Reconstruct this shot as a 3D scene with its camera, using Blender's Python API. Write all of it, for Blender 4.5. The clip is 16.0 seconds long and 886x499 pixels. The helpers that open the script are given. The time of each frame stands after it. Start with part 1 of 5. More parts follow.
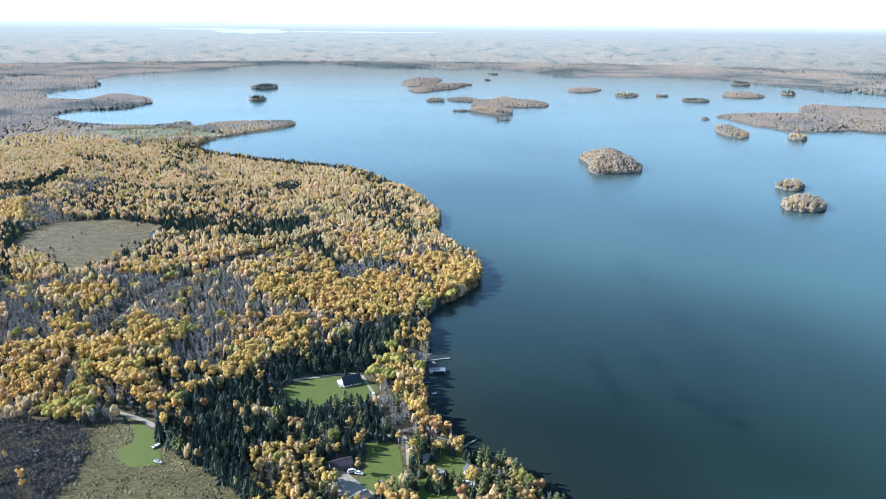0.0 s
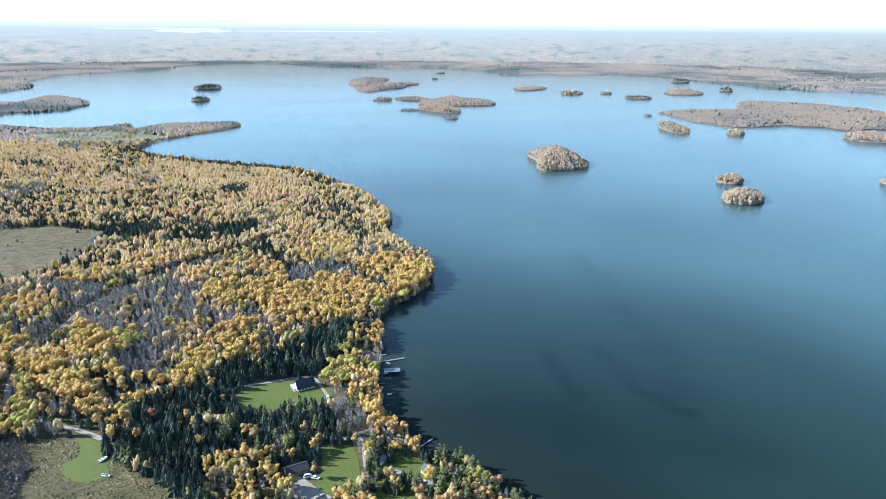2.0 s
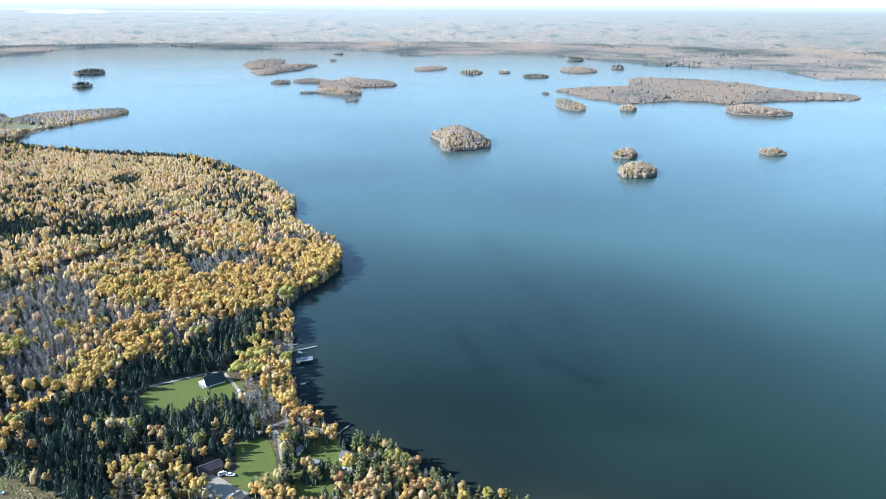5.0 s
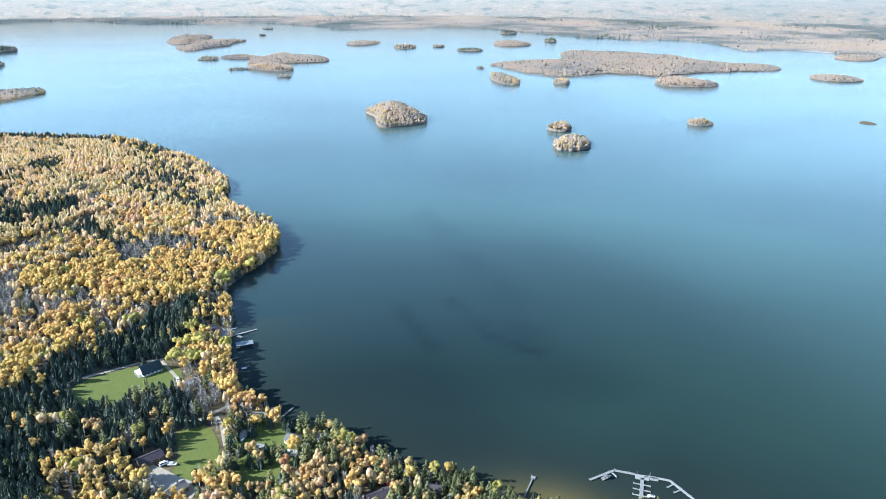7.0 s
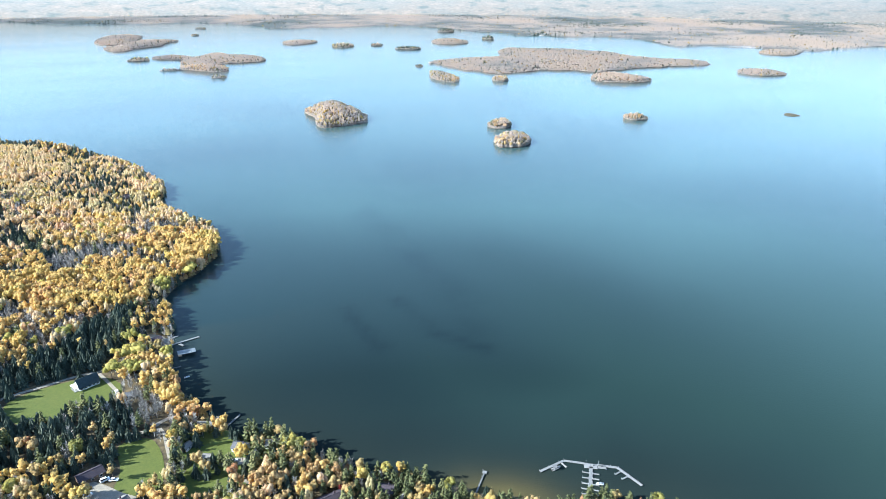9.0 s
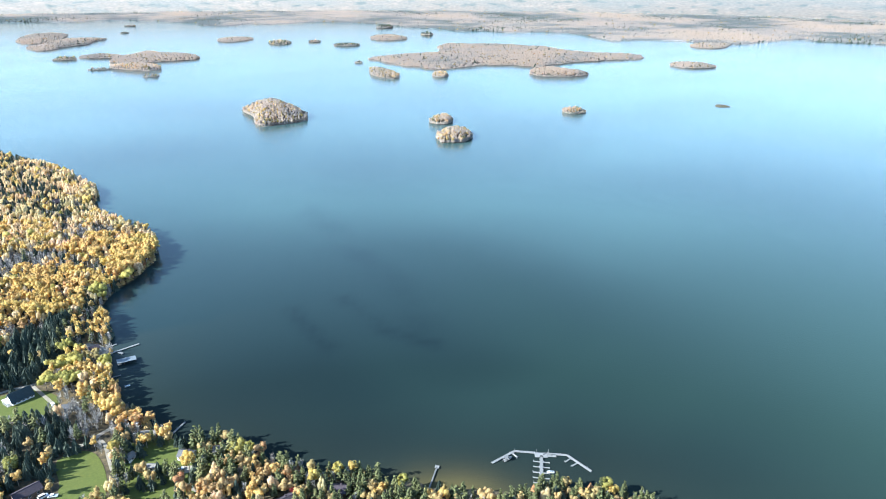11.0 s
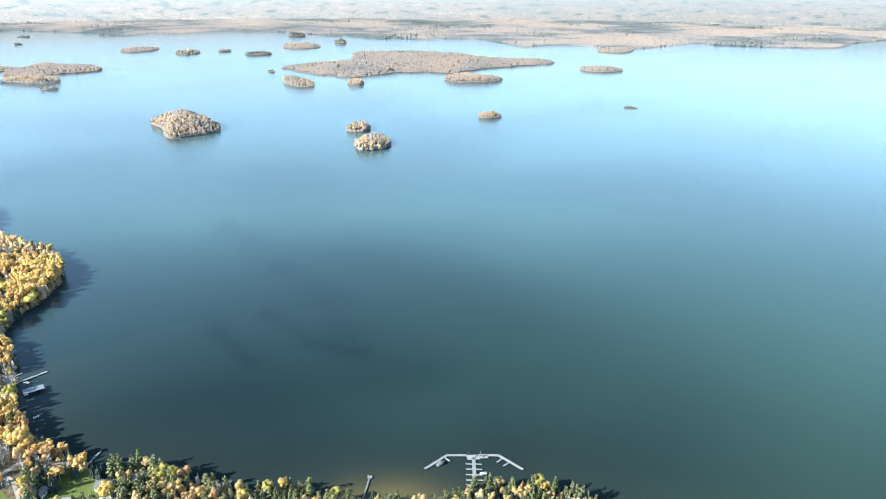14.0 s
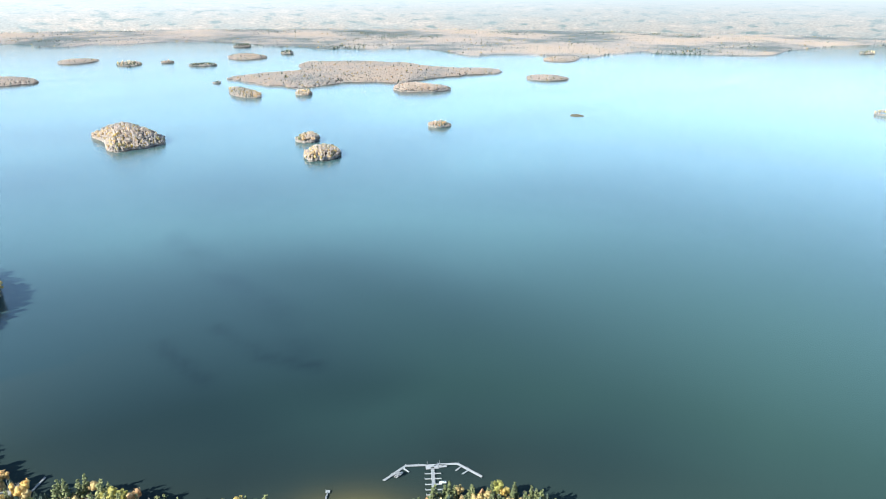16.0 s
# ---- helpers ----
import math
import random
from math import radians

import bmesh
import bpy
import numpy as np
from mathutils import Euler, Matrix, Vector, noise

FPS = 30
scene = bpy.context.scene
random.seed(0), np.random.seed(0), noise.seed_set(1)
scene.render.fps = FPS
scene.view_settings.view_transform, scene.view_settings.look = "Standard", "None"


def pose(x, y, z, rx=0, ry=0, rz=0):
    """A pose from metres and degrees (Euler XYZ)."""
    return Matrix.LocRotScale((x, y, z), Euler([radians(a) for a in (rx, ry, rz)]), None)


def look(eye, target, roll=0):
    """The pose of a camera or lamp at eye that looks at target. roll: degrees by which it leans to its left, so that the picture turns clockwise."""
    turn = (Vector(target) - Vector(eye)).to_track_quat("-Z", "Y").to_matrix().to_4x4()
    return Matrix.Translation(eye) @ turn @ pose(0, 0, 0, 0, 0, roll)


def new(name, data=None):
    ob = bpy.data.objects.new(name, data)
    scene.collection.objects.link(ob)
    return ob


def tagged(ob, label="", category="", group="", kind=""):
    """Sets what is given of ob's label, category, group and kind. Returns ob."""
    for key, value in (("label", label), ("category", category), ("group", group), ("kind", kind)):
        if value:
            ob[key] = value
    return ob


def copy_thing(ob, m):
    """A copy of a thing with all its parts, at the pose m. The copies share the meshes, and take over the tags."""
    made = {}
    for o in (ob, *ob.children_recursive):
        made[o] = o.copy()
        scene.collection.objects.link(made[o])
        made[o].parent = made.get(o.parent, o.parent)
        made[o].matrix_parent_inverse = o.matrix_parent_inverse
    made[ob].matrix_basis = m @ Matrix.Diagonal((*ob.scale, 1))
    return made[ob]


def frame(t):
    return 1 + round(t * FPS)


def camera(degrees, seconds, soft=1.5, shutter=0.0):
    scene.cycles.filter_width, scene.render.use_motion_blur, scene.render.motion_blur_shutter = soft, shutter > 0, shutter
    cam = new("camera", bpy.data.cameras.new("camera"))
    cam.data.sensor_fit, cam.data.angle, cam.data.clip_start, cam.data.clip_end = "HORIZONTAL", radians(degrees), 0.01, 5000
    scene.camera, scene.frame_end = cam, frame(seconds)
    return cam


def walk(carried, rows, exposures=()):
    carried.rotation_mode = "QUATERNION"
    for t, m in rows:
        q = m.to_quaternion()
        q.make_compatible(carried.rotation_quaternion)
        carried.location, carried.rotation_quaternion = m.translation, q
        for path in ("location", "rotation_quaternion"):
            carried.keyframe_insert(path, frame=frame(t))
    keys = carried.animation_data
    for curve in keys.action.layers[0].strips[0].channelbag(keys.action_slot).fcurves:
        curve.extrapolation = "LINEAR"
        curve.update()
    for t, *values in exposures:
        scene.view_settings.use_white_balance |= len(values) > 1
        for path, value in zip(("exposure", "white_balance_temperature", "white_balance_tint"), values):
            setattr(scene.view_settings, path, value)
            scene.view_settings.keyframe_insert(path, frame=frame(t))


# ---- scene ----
cam = camera(64.75, 16.0, soft=0.9)
# seconds, place, bearing clockwise, pitch, roll
ROWS = [
    (0.0, 0.57, -1.62, 229.20, 0.000, -17.907, 0.562),
    (0.5, 0.40, -1.57, 229.27, 0.948, -17.919, 0.548),
    (1.0, 0.23, -1.53, 229.35, 1.905, -17.915, 0.505),
    (1.5, 0.06, -1.47, 229.44, 2.901, -17.932, 0.486),
    (2.0, -0.09, -1.42, 229.53, 4.231, -17.949, 0.512),
    (2.5, -0.23, -1.34, 229.63, 5.594, -17.963, 0.500),
    (3.0, -0.33, -1.24, 229.74, 6.961, -17.969, 0.440),
    (3.5, -0.38, -1.11, 229.86, 8.292, -18.107, 0.432),
    (4.0, -0.37, -0.95, 230.00, 9.598, -18.284, 0.422),
    (6.5, -0.08, 0.00, 230.74, 16.143, -21.224, 0.434),
    (7.0, -0.02, 0.15, 230.83, 17.464, -21.343, 0.430),
    (7.5, 0.02, 0.26, 230.86, 18.713, -21.379, 0.419),
    (8.0, 0.05, 0.34, 230.84, 19.961, -21.395, 0.394),
    (8.5, 0.06, 0.40, 230.78, 21.148, -21.426, 0.370),
    (9.0, 0.06, 0.45, 230.70, 22.324, -21.436, 0.373),
    (11.5, 0.03, 0.73, 230.27, 28.334, -21.560, 0.360),
    (12.0, 0.03, 0.79, 230.19, 29.492, -21.218, 0.325),
    (12.5, 0.03, 0.85, 230.11, 30.645, -21.190, 0.354),
    (13.0, 0.03, 0.92, 230.04, 31.762, -21.209, 0.356),
    (13.5, 0.03, 0.99, 229.97, 32.825, -21.230, 0.323),
    (14.0, 0.03, 1.09, 229.90, 33.899, -21.121, 0.333),
    (14.5, 0.02, 1.18, 229.82, 34.962, -20.938, 0.310),
    (15.0, -0.00, 1.28, 229.74, 35.983, -20.733, 0.361),
    (15.5, -0.05, 1.38, 229.66, 37.006, -20.543, 0.369),
    (16.0, -0.10, 1.48, 229.57, 38.029, -20.339, 0.373),
]
walk(cam, [(t, pose(x, y, z, 90 + pitch, 0, -yaw) @ pose(0, 0, 0, 0, 0, roll)) for t, x, y, z, yaw, pitch, roll in ROWS],
     exposures=[(0.0, 1.28, 5450, 3), (3.0, 1.38, 5440, 3), (4.0, 1.35, 5430, 3), (6.5, 1.58, 5550, 3), (9.0, 1.72, 5650, 3), (12.5, 1.82, 5720, 3), (16.0, 1.82, 5950, 2)])

# ---- world, sun, exposure ----
SUN_EL, SUN_AZ = 28.0, -82.0
world = bpy.data.worlds.new("sky")
scene.world = world
world.use_nodes = True
wn = world.node_tree.nodes
sky = wn.new("ShaderNodeTexSky")
sky.sky_type = "NISHITA"
sky.sun_disc = False
sky.sun_elevation, sky.sun_rotation = radians(SUN_EL), radians(SUN_AZ)
sky.altitude, sky.air_density, sky.dust_density, sky.ozone_density = 300, 0.85, 0.5, 0.6
wn["Background"].inputs[1].default_value = 0.125
world.node_tree.links.new(sky.outputs[0], wn["Background"].inputs[0])
sun = new("sun", bpy.data.lights.new("sun", "SUN"))
sun.data.energy, sun.data.angle, sun.data.color = 5.0, radians(0.55), (1.0, 0.95, 0.87)
SUN_TO = Vector((math.sin(radians(SUN_AZ)) * math.cos(radians(SUN_EL)), math.cos(radians(SUN_AZ)) * math.cos(radians(SUN_EL)), math.sin(radians(SUN_EL))))
sun.matrix_world = look(SUN_TO * 900, (0, 0, 0))


# ---- materials ----
def nodes_of(name):
    m = bpy.data.materials.new(name)
    m.use_nodes = True
    nt = m.node_tree
    return m, nt, nt.nodes["Principled BSDF"]


def link(nt, a, b):
    nt.links.new(a, b)


def noise_node(nt, scale, detail=4, rough=0.6, coord=None, stretch=None):
    n = nt.nodes.new("ShaderNodeTexNoise")
    n.inputs["Scale"].default_value, n.inputs["Detail"].default_value, n.inputs["Roughness"].default_value = scale, detail, rough
    if coord is None:
        coord = nt.nodes.new("ShaderNodeNewGeometry").outputs["Position"]
    if stretch:
        mp = nt.nodes.new("ShaderNodeMapping")
        mp.inputs["Rotation"].default_value = (0, 0, radians(stretch[0]))
        mp.inputs["Scale"].default_value = stretch[1]
        link(nt, coord, mp.inputs[0])
        coord = mp.outputs[0]
    link(nt, coord, n.inputs["Vector"])
    return n.outputs["Fac"]


def ramp_node(nt, fac, stops):
    r = nt.nodes.new("ShaderNodeValToRGB")
    e = r.color_ramp.elements
    while len(e) < len(stops):
        e.new(0.5)
    for k, (p, c) in enumerate(stops):
        e[k].position = p
        e[k].color = (*c, 1) if len(c) == 3 else c
    link(nt, fac, r.inputs[0])
    return r.outputs[0]


def mix_node(nt, fac, a, b, mode="MIX"):
    m = nt.nodes.new("ShaderNodeMix")
    m.data_type, m.blend_type = "RGBA", mode
    for sock, v in ((m.inputs["Factor"], fac), (m.inputs[6], a), (m.inputs[7], b)):
        if isinstance(v, (int, float)):
            sock.default_value = v
        elif isinstance(v, tuple):
            sock.default_value = (*v, 1)
        else:
            link(nt, v, sock)
    return m.outputs[2]


def math_node(nt, op, a, b=None, clamp=False):
    m = nt.nodes.new("ShaderNodeMath")
    m.operation, m.use_clamp = op, clamp
    for k, v in ((0, a), (1, b)):
        if v is None:
            continue
        if isinstance(v, (int, float)):
            m.inputs[k].default_value = v
        else:
            link(nt, v, m.inputs[k])
    return m.outputs[0]


def bump(nt, bsdf, height, strength, distance=0.1):
    b = nt.nodes.new("ShaderNodeBump")
    b.inputs["Strength"].default_value, b.inputs["Distance"].default_value = strength, distance
    link(nt, height, b.inputs["Height"])
    link(nt, b.outputs[0], bsdf.inputs["Normal"])


def surface(name, stops, scale, rough=0.85, big=None, relief=0.4, metal=0.0, stretch=None, jitter=0.0, spec=0.3):
    """Colour from fine noise, darkened and lightened by coarse noise, with relief."""
    m, nt, b = nodes_of(name)
    fine = noise_node(nt, scale, 5, 0.65, stretch=stretch)
    col = ramp_node(nt, fine, stops)
    if big:
        col = mix_node(nt, math_node(nt, "MULTIPLY", noise_node(nt, big[0], 3), big[1]), col, big[2])
    if jitter:
        info = nt.nodes.new("ShaderNodeObjectInfo").outputs["Random"]
        v = math_node(nt, "ADD", math_node(nt, "MULTIPLY", info, jitter), 1 - jitter / 2)
        cmb = nt.nodes.new("ShaderNodeCombineColor")
        for k in range(3):
            link(nt, v, cmb.inputs[k])
        col = mix_node(nt, 1.0, col, cmb.outputs[0], "MULTIPLY")
    link(nt, col, b.inputs["Base Color"])
    b.inputs["Roughness"].default_value, b.inputs["Metallic"].default_value = rough, metal
    b.inputs["Specular IOR Level"].default_value = spec
    bump(nt, b, fine, relief, 0.6 / scale)
    return m


def foliage(name, stops, source, speckle=0.5, through_light=0.25):
    """Leaves: each tree its own tone (source: 'tone' on joined trees, 'object' on single ones), each clump a little off it."""
    m, nt, b = nodes_of(name)
    if source == "tone":
        at = nt.nodes.new("ShaderNodeAttribute")
        at.attribute_name = "tone"
        tone = at.outputs["Fac"]
    else:
        tone = nt.nodes.new("ShaderNodeObjectInfo").outputs["Random"]
    isl = nt.nodes.new("ShaderNodeNewGeometry").outputs["Random Per Island"]
    t = math_node(nt, "ADD", tone, math_node(nt, "MULTIPLY", math_node(nt, "SUBTRACT", isl, 0.5), 0.14), True)
    col = ramp_node(nt, t, stops)
    grain = noise_node(nt, 0.9, 5, 0.75)
    dark = ramp_node(nt, grain, [(0.3, (1 - speckle,) * 3), (0.7, (1 + speckle * 0.6,) * 3)])
    col = mix_node(nt, 1.0, col, dark, "MULTIPLY")
    link(nt, col, b.inputs["Base Color"])
    b.inputs["Roughness"].default_value = 0.75
    b.inputs["Specular IOR Level"].default_value = 0.15
    bump(nt, b, grain, 0.7, 0.6)
    if through_light:
        tr = nt.nodes.new("ShaderNodeBsdfTranslucent")
        link(nt, col, tr.inputs[0])
        mx = nt.nodes.new("ShaderNodeMixShader")
        mx.inputs[0].default_value = through_light
        link(nt, b.outputs[0], mx.inputs[1])
        link(nt, tr.outputs[0], mx.inputs[2])
        link(nt, mx.outputs[0], nt.nodes["Material Output"].inputs[0])
    return m


YELLOW = [(0.0, (0.52, 0.455, 0.145)), (0.2, (0.65, 0.51, 0.17)), (0.5, (0.74, 0.535, 0.19)), (0.8, (0.725, 0.50, 0.20)), (0.97, (0.65, 0.40, 0.18)), (1.0, (0.49, 0.235, 0.115))]
# straw-yellow birch, paled and blued to stand in for distance haze
HAZED_STRAW = [(0.0, (0.58, 0.51, 0.28)), (0.2, (0.69, 0.57, 0.32)), (0.5, (0.79, 0.605, 0.36)), (0.8, (0.80, 0.58, 0.37)), (1.0, (0.72, 0.48, 0.33))]
TAN = [(0.0, (0.29, 0.25, 0.11)), (0.4, (0.47, 0.35, 0.15)), (0.75, (0.56, 0.385, 0.18)), (1.0, (0.49, 0.235, 0.115))]
GREEN = [(0.0, (0.030, 0.043, 0.033)), (0.5, (0.052, 0.070, 0.053)), (1.0, (0.100, 0.118, 0.082))]
PINE = [(0.0, (0.062, 0.075, 0.034)), (0.5, (0.138, 0.148, 0.062)), (1.0, (0.25, 0.235, 0.10))]
GREY = [(0.0, (0.20, 0.195, 0.185)), (0.5, (0.305, 0.292, 0.275)), (1.0, (0.45, 0.395, 0.35))]
# canopy of far woods and islands: distance haze is mixed into these tones
HAZED_CANOPY = [(0.0, (0.31, 0.345, 0.345)), (0.25, (0.44, 0.435, 0.425)), (0.5, (0.625, 0.56, 0.52)), (0.75, (0.70, 0.61, 0.545)), (1.0, (0.72, 0.61, 0.52))]
LIME = [(0.0, (0.312, 0.3, 0.094)), (0.4, (0.468, 0.42, 0.121)), (0.75, (0.603, 0.49, 0.149)), (1.0, (0.686, 0.49, 0.165))]
ALDER = [(0.0, (0.075, 0.070, 0.068)), (0.5, (0.125, 0.115, 0.108)), (1.0, (0.20, 0.18, 0.155))]
STRAW = [(0.0, (0.085, 0.082, 0.034)), (0.5, (0.155, 0.132, 0.060)), (1.0, (0.27, 0.215, 0.11))]
SCARLET = [(0.0, (0.30, 0.055, 0.05)), (0.5, (0.42, 0.075, 0.065)), (1.0, (0.50, 0.13, 0.09))]
LEAF = {k: {s: foliage(k + "_" + s, st, s, 0.3 if k == "hazed_canopy" else 0.54, tl) for s in ("tone", "object")}
        for k, st, tl in (("aspen_leaf", YELLOW, 0.5), ("hazed_straw_leaf", HAZED_STRAW, 0.5), ("oak_leaf", TAN, 0.4), ("willow_leaf", LIME, 0.5), ("spruce_needle", GREEN, 0.0), ("pine_needle", PINE, 0.1), ("twig", GREY, 0.0), ("hazed_canopy", HAZED_CANOPY, 0.8), ("alder_twig", ALDER, 0.0), ("straw", STRAW, 0.1), ("maple_leaf", SCARLET, 0.4))}
BARK = surface("bark", [(0.3, (0.34, 0.31, 0.28)), (0.7, (0.62, 0.59, 0.54))], 3.0)
DARK_BARK = surface("dark_bark", [(0.3, (0.07, 0.05, 0.04)), (0.7, (0.14, 0.10, 0.08))], 3.0)
LITTER = surface("forest_floor", [(0.3, (0.035, 0.031, 0.022)), (0.5, (0.085, 0.068, 0.042)), (0.7, (0.17, 0.13, 0.072))], 0.25, big=(0.012, 0.5, (0.08, 0.075, 0.04)), relief=0.5)


def land_material():
    """Dark forest soil by the lake, paled with range as painted haze."""
    m, nt, b = nodes_of("wooded_land")
    soil = ramp_node(nt, noise_node(nt, 0.25, 5, 0.65), [(0.3, (0.035, 0.031, 0.022)), (0.5, (0.085, 0.068, 0.042)), (0.7, (0.17, 0.13, 0.072))])
    hazed_soil = ramp_node(nt, noise_node(nt, 0.006, 6, 0.65), [(0.36, (0.17, 0.20, 0.205)), (0.46, (0.26, 0.265, 0.26)), (0.55, (0.36, 0.335, 0.32)), (0.68, (0.44, 0.39, 0.36))])
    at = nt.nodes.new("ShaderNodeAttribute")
    at.attribute_name = "ground_haze"
    link(nt, mix_node(nt, at.outputs["Fac"], soil, hazed_soil), b.inputs["Base Color"])
    b.inputs["Roughness"].default_value = 0.9
    b.inputs["Specular IOR Level"].default_value = 0.1
    return m


LAND = land_material()
LAWN = surface("mown_grass", [(0.3, (0.043, 0.068, 0.011)), (0.7, (0.092, 0.116, 0.019))], 0.8, big=(0.06, 0.7, (0.118, 0.120, 0.026)), relief=0.2)
ROUGH_GRASS = surface("rough_pasture", [(0.3, (0.09, 0.10, 0.055)), (0.5, (0.15, 0.145, 0.085)), (0.7, (0.23, 0.195, 0.125))], 0.03, big=(0.008, 0.7, (0.135, 0.145, 0.08)), relief=0.3)
MEADOW = surface("dry_meadow", [(0.3, (0.045, 0.036, 0.014)), (0.5, (0.11, 0.085, 0.032)), (0.7, (0.21, 0.16, 0.068))], 0.22, big=(0.045, 0.9, (0.078, 0.070, 0.026)), relief=1.0, stretch=(30, (1, 2.6, 1)))
BOG_GRASS = surface("bog_sedge", [(0.3, (0.075, 0.054, 0.026)), (0.5, (0.150, 0.108, 0.052)), (0.7, (0.245, 0.18, 0.092))], 0.06, big=(0.02, 1.0, (0.088, 0.070, 0.034)), relief=0.8, stretch=(0, (1, 2.2, 1)))
GRAVEL = surface("gravel", [(0.3, (0.23, 0.20, 0.16)), (0.7, (0.38, 0.34, 0.285))], 1.5, big=(0.1, 0.6, (0.18, 0.16, 0.11)))
TRACK = surface("track_earth", [(0.3, (0.22, 0.17, 0.11)), (0.7, (0.36, 0.28, 0.18))], 0.8)
DOCK = surface("weathered_decking", [(0.3, (0.17, 0.17, 0.168)), (0.7, (0.25, 0.25, 0.245))], 4.0, jitter=0.2)
DOCK_GREY = surface("grey_decking", [(0.3, (0.10, 0.10, 0.10)), (0.7, (0.17, 0.17, 0.168))], 4.0, jitter=0.2)
WHITE = surface("white_siding", [(0.3, (0.70, 0.70, 0.68)), (0.7, (0.82, 0.82, 0.80))], 2.0, relief=0.1)
ROOF_DARK = surface("dark_metal_roof", [(0.3, (0.018, 0.030, 0.034)), (0.7, (0.035, 0.052, 0.056))], 1.0, rough=0.6, spec=0.3)
ROOF_GREY = surface("grey_shingle_roof", [(0.3, (0.075, 0.075, 0.082)), (0.7, (0.13, 0.13, 0.135))], 2.0)
ROOF_PALE = surface("pale_roof", [(0.3, (0.15, 0.14, 0.13)), (0.7, (0.23, 0.22, 0.20))], 2.0)
ROOF_BROWN = surface("brown_shingle_roof", [(0.3, (0.036, 0.030, 0.038)), (0.7, (0.066, 0.052, 0.062))], 2.0)
WOOD = surface("brown_board_wall", [(0.3, (0.13, 0.085, 0.06)), (0.7, (0.23, 0.16, 0.11))], 1.5)
GLASS = nodes_of("window_glass")[0]
GLASS.node_tree.nodes["Principled BSDF"].inputs["Base Color"].default_value = (0.02, 0.025, 0.03, 1)
GLASS.node_tree.nodes["Principled BSDF"].inputs["Roughness"].default_value = 0.05
PAINT = surface("white_paint", [(0.3, (0.74, 0.75, 0.76)), (0.7, (0.84, 0.84, 0.84))], 2.0, rough=0.35, relief=0.05, spec=0.5)
RUBBER = surface("rubber", [(0.3, (0.02, 0.02, 0.02)), (0.7, (0.04, 0.04, 0.04))], 5.0)
STEEL = surface("galvanised_steel", [(0.3, (0.45, 0.46, 0.47)), (0.7, (0.6, 0.6, 0.6))], 3.0, rough=0.4, metal=0.9)


def water_material():
    m, nt, b = nodes_of("lake_water")

    def attribute(name):
        a = nt.nodes.new("ShaderNodeAttribute")
        a.attribute_name = name
        return a.outputs["Fac"]
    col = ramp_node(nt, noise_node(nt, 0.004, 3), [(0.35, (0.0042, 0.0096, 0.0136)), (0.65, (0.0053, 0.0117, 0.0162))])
    # brightening by range from the camera, standing in for scattered sun and sky
    col = mix_node(nt, attribute("range_sheen"), col, (0.055, 0.102, 0.097))
    # a green shoal, its brightness graded by bearing from the camera, dark streaks on its edge, pale sand by the shore
    col = mix_node(nt, attribute("green"), col, (0.0180, 0.0365, 0.0345))
    # brightness put into the colour towards the eastern bearings
    col = mix_node(nt, attribute("bearing_sheen"), col, (0.034, 0.066, 0.056))
    ragged = ramp_node(nt, noise_node(nt, 0.02, 5, 0.6), [(0.32, (0, 0, 0)), (0.62, (1, 1, 1))])
    col = mix_node(nt, math_node(nt, "MULTIPLY", math_node(nt, "MULTIPLY", attribute("dark_streaks"), 0.36), ragged, True), col, (0.001, 0.004, 0.009))
    col = mix_node(nt, attribute("shoal"), col, (0.085, 0.072, 0.032))
    link(nt, col, b.inputs["Base Color"])
    gust = noise_node(nt, 0.0022, 4, 0.6, stretch=(-20, (1, 3.2, 1)))
    r = nt.nodes.new("ShaderNodeMapRange")
    r.inputs[1].default_value, r.inputs[2].default_value, r.inputs[3].default_value, r.inputs[4].default_value = 0.35, 0.65, 0.08, 0.13
    link(nt, gust, r.inputs[0])
    link(nt, r.outputs[0], b.inputs["Roughness"])
    b.inputs["IOR"].default_value = 1.333
    # a polarised sheen: weak looking down, full at a grazing angle
    lw = nt.nodes.new("ShaderNodeLayerWeight")
    g = nt.nodes.new("ShaderNodeMapRange")
    g.inputs[1].default_value, g.inputs[2].default_value, g.inputs[3].default_value, g.inputs[4].default_value = 0.48, 0.88, 0.005, 0.74
    link(nt, lw.outputs["Facing"], g.inputs[0])
    link(nt, g.outputs[0], b.inputs["Specular IOR Level"])
    w = noise_node(nt, 0.5, 3, 0.6, stretch=(20, (1, 2.0, 1)))
    bump(nt, b, w, 0.2, 0.6)
    return m


WATER = water_material()


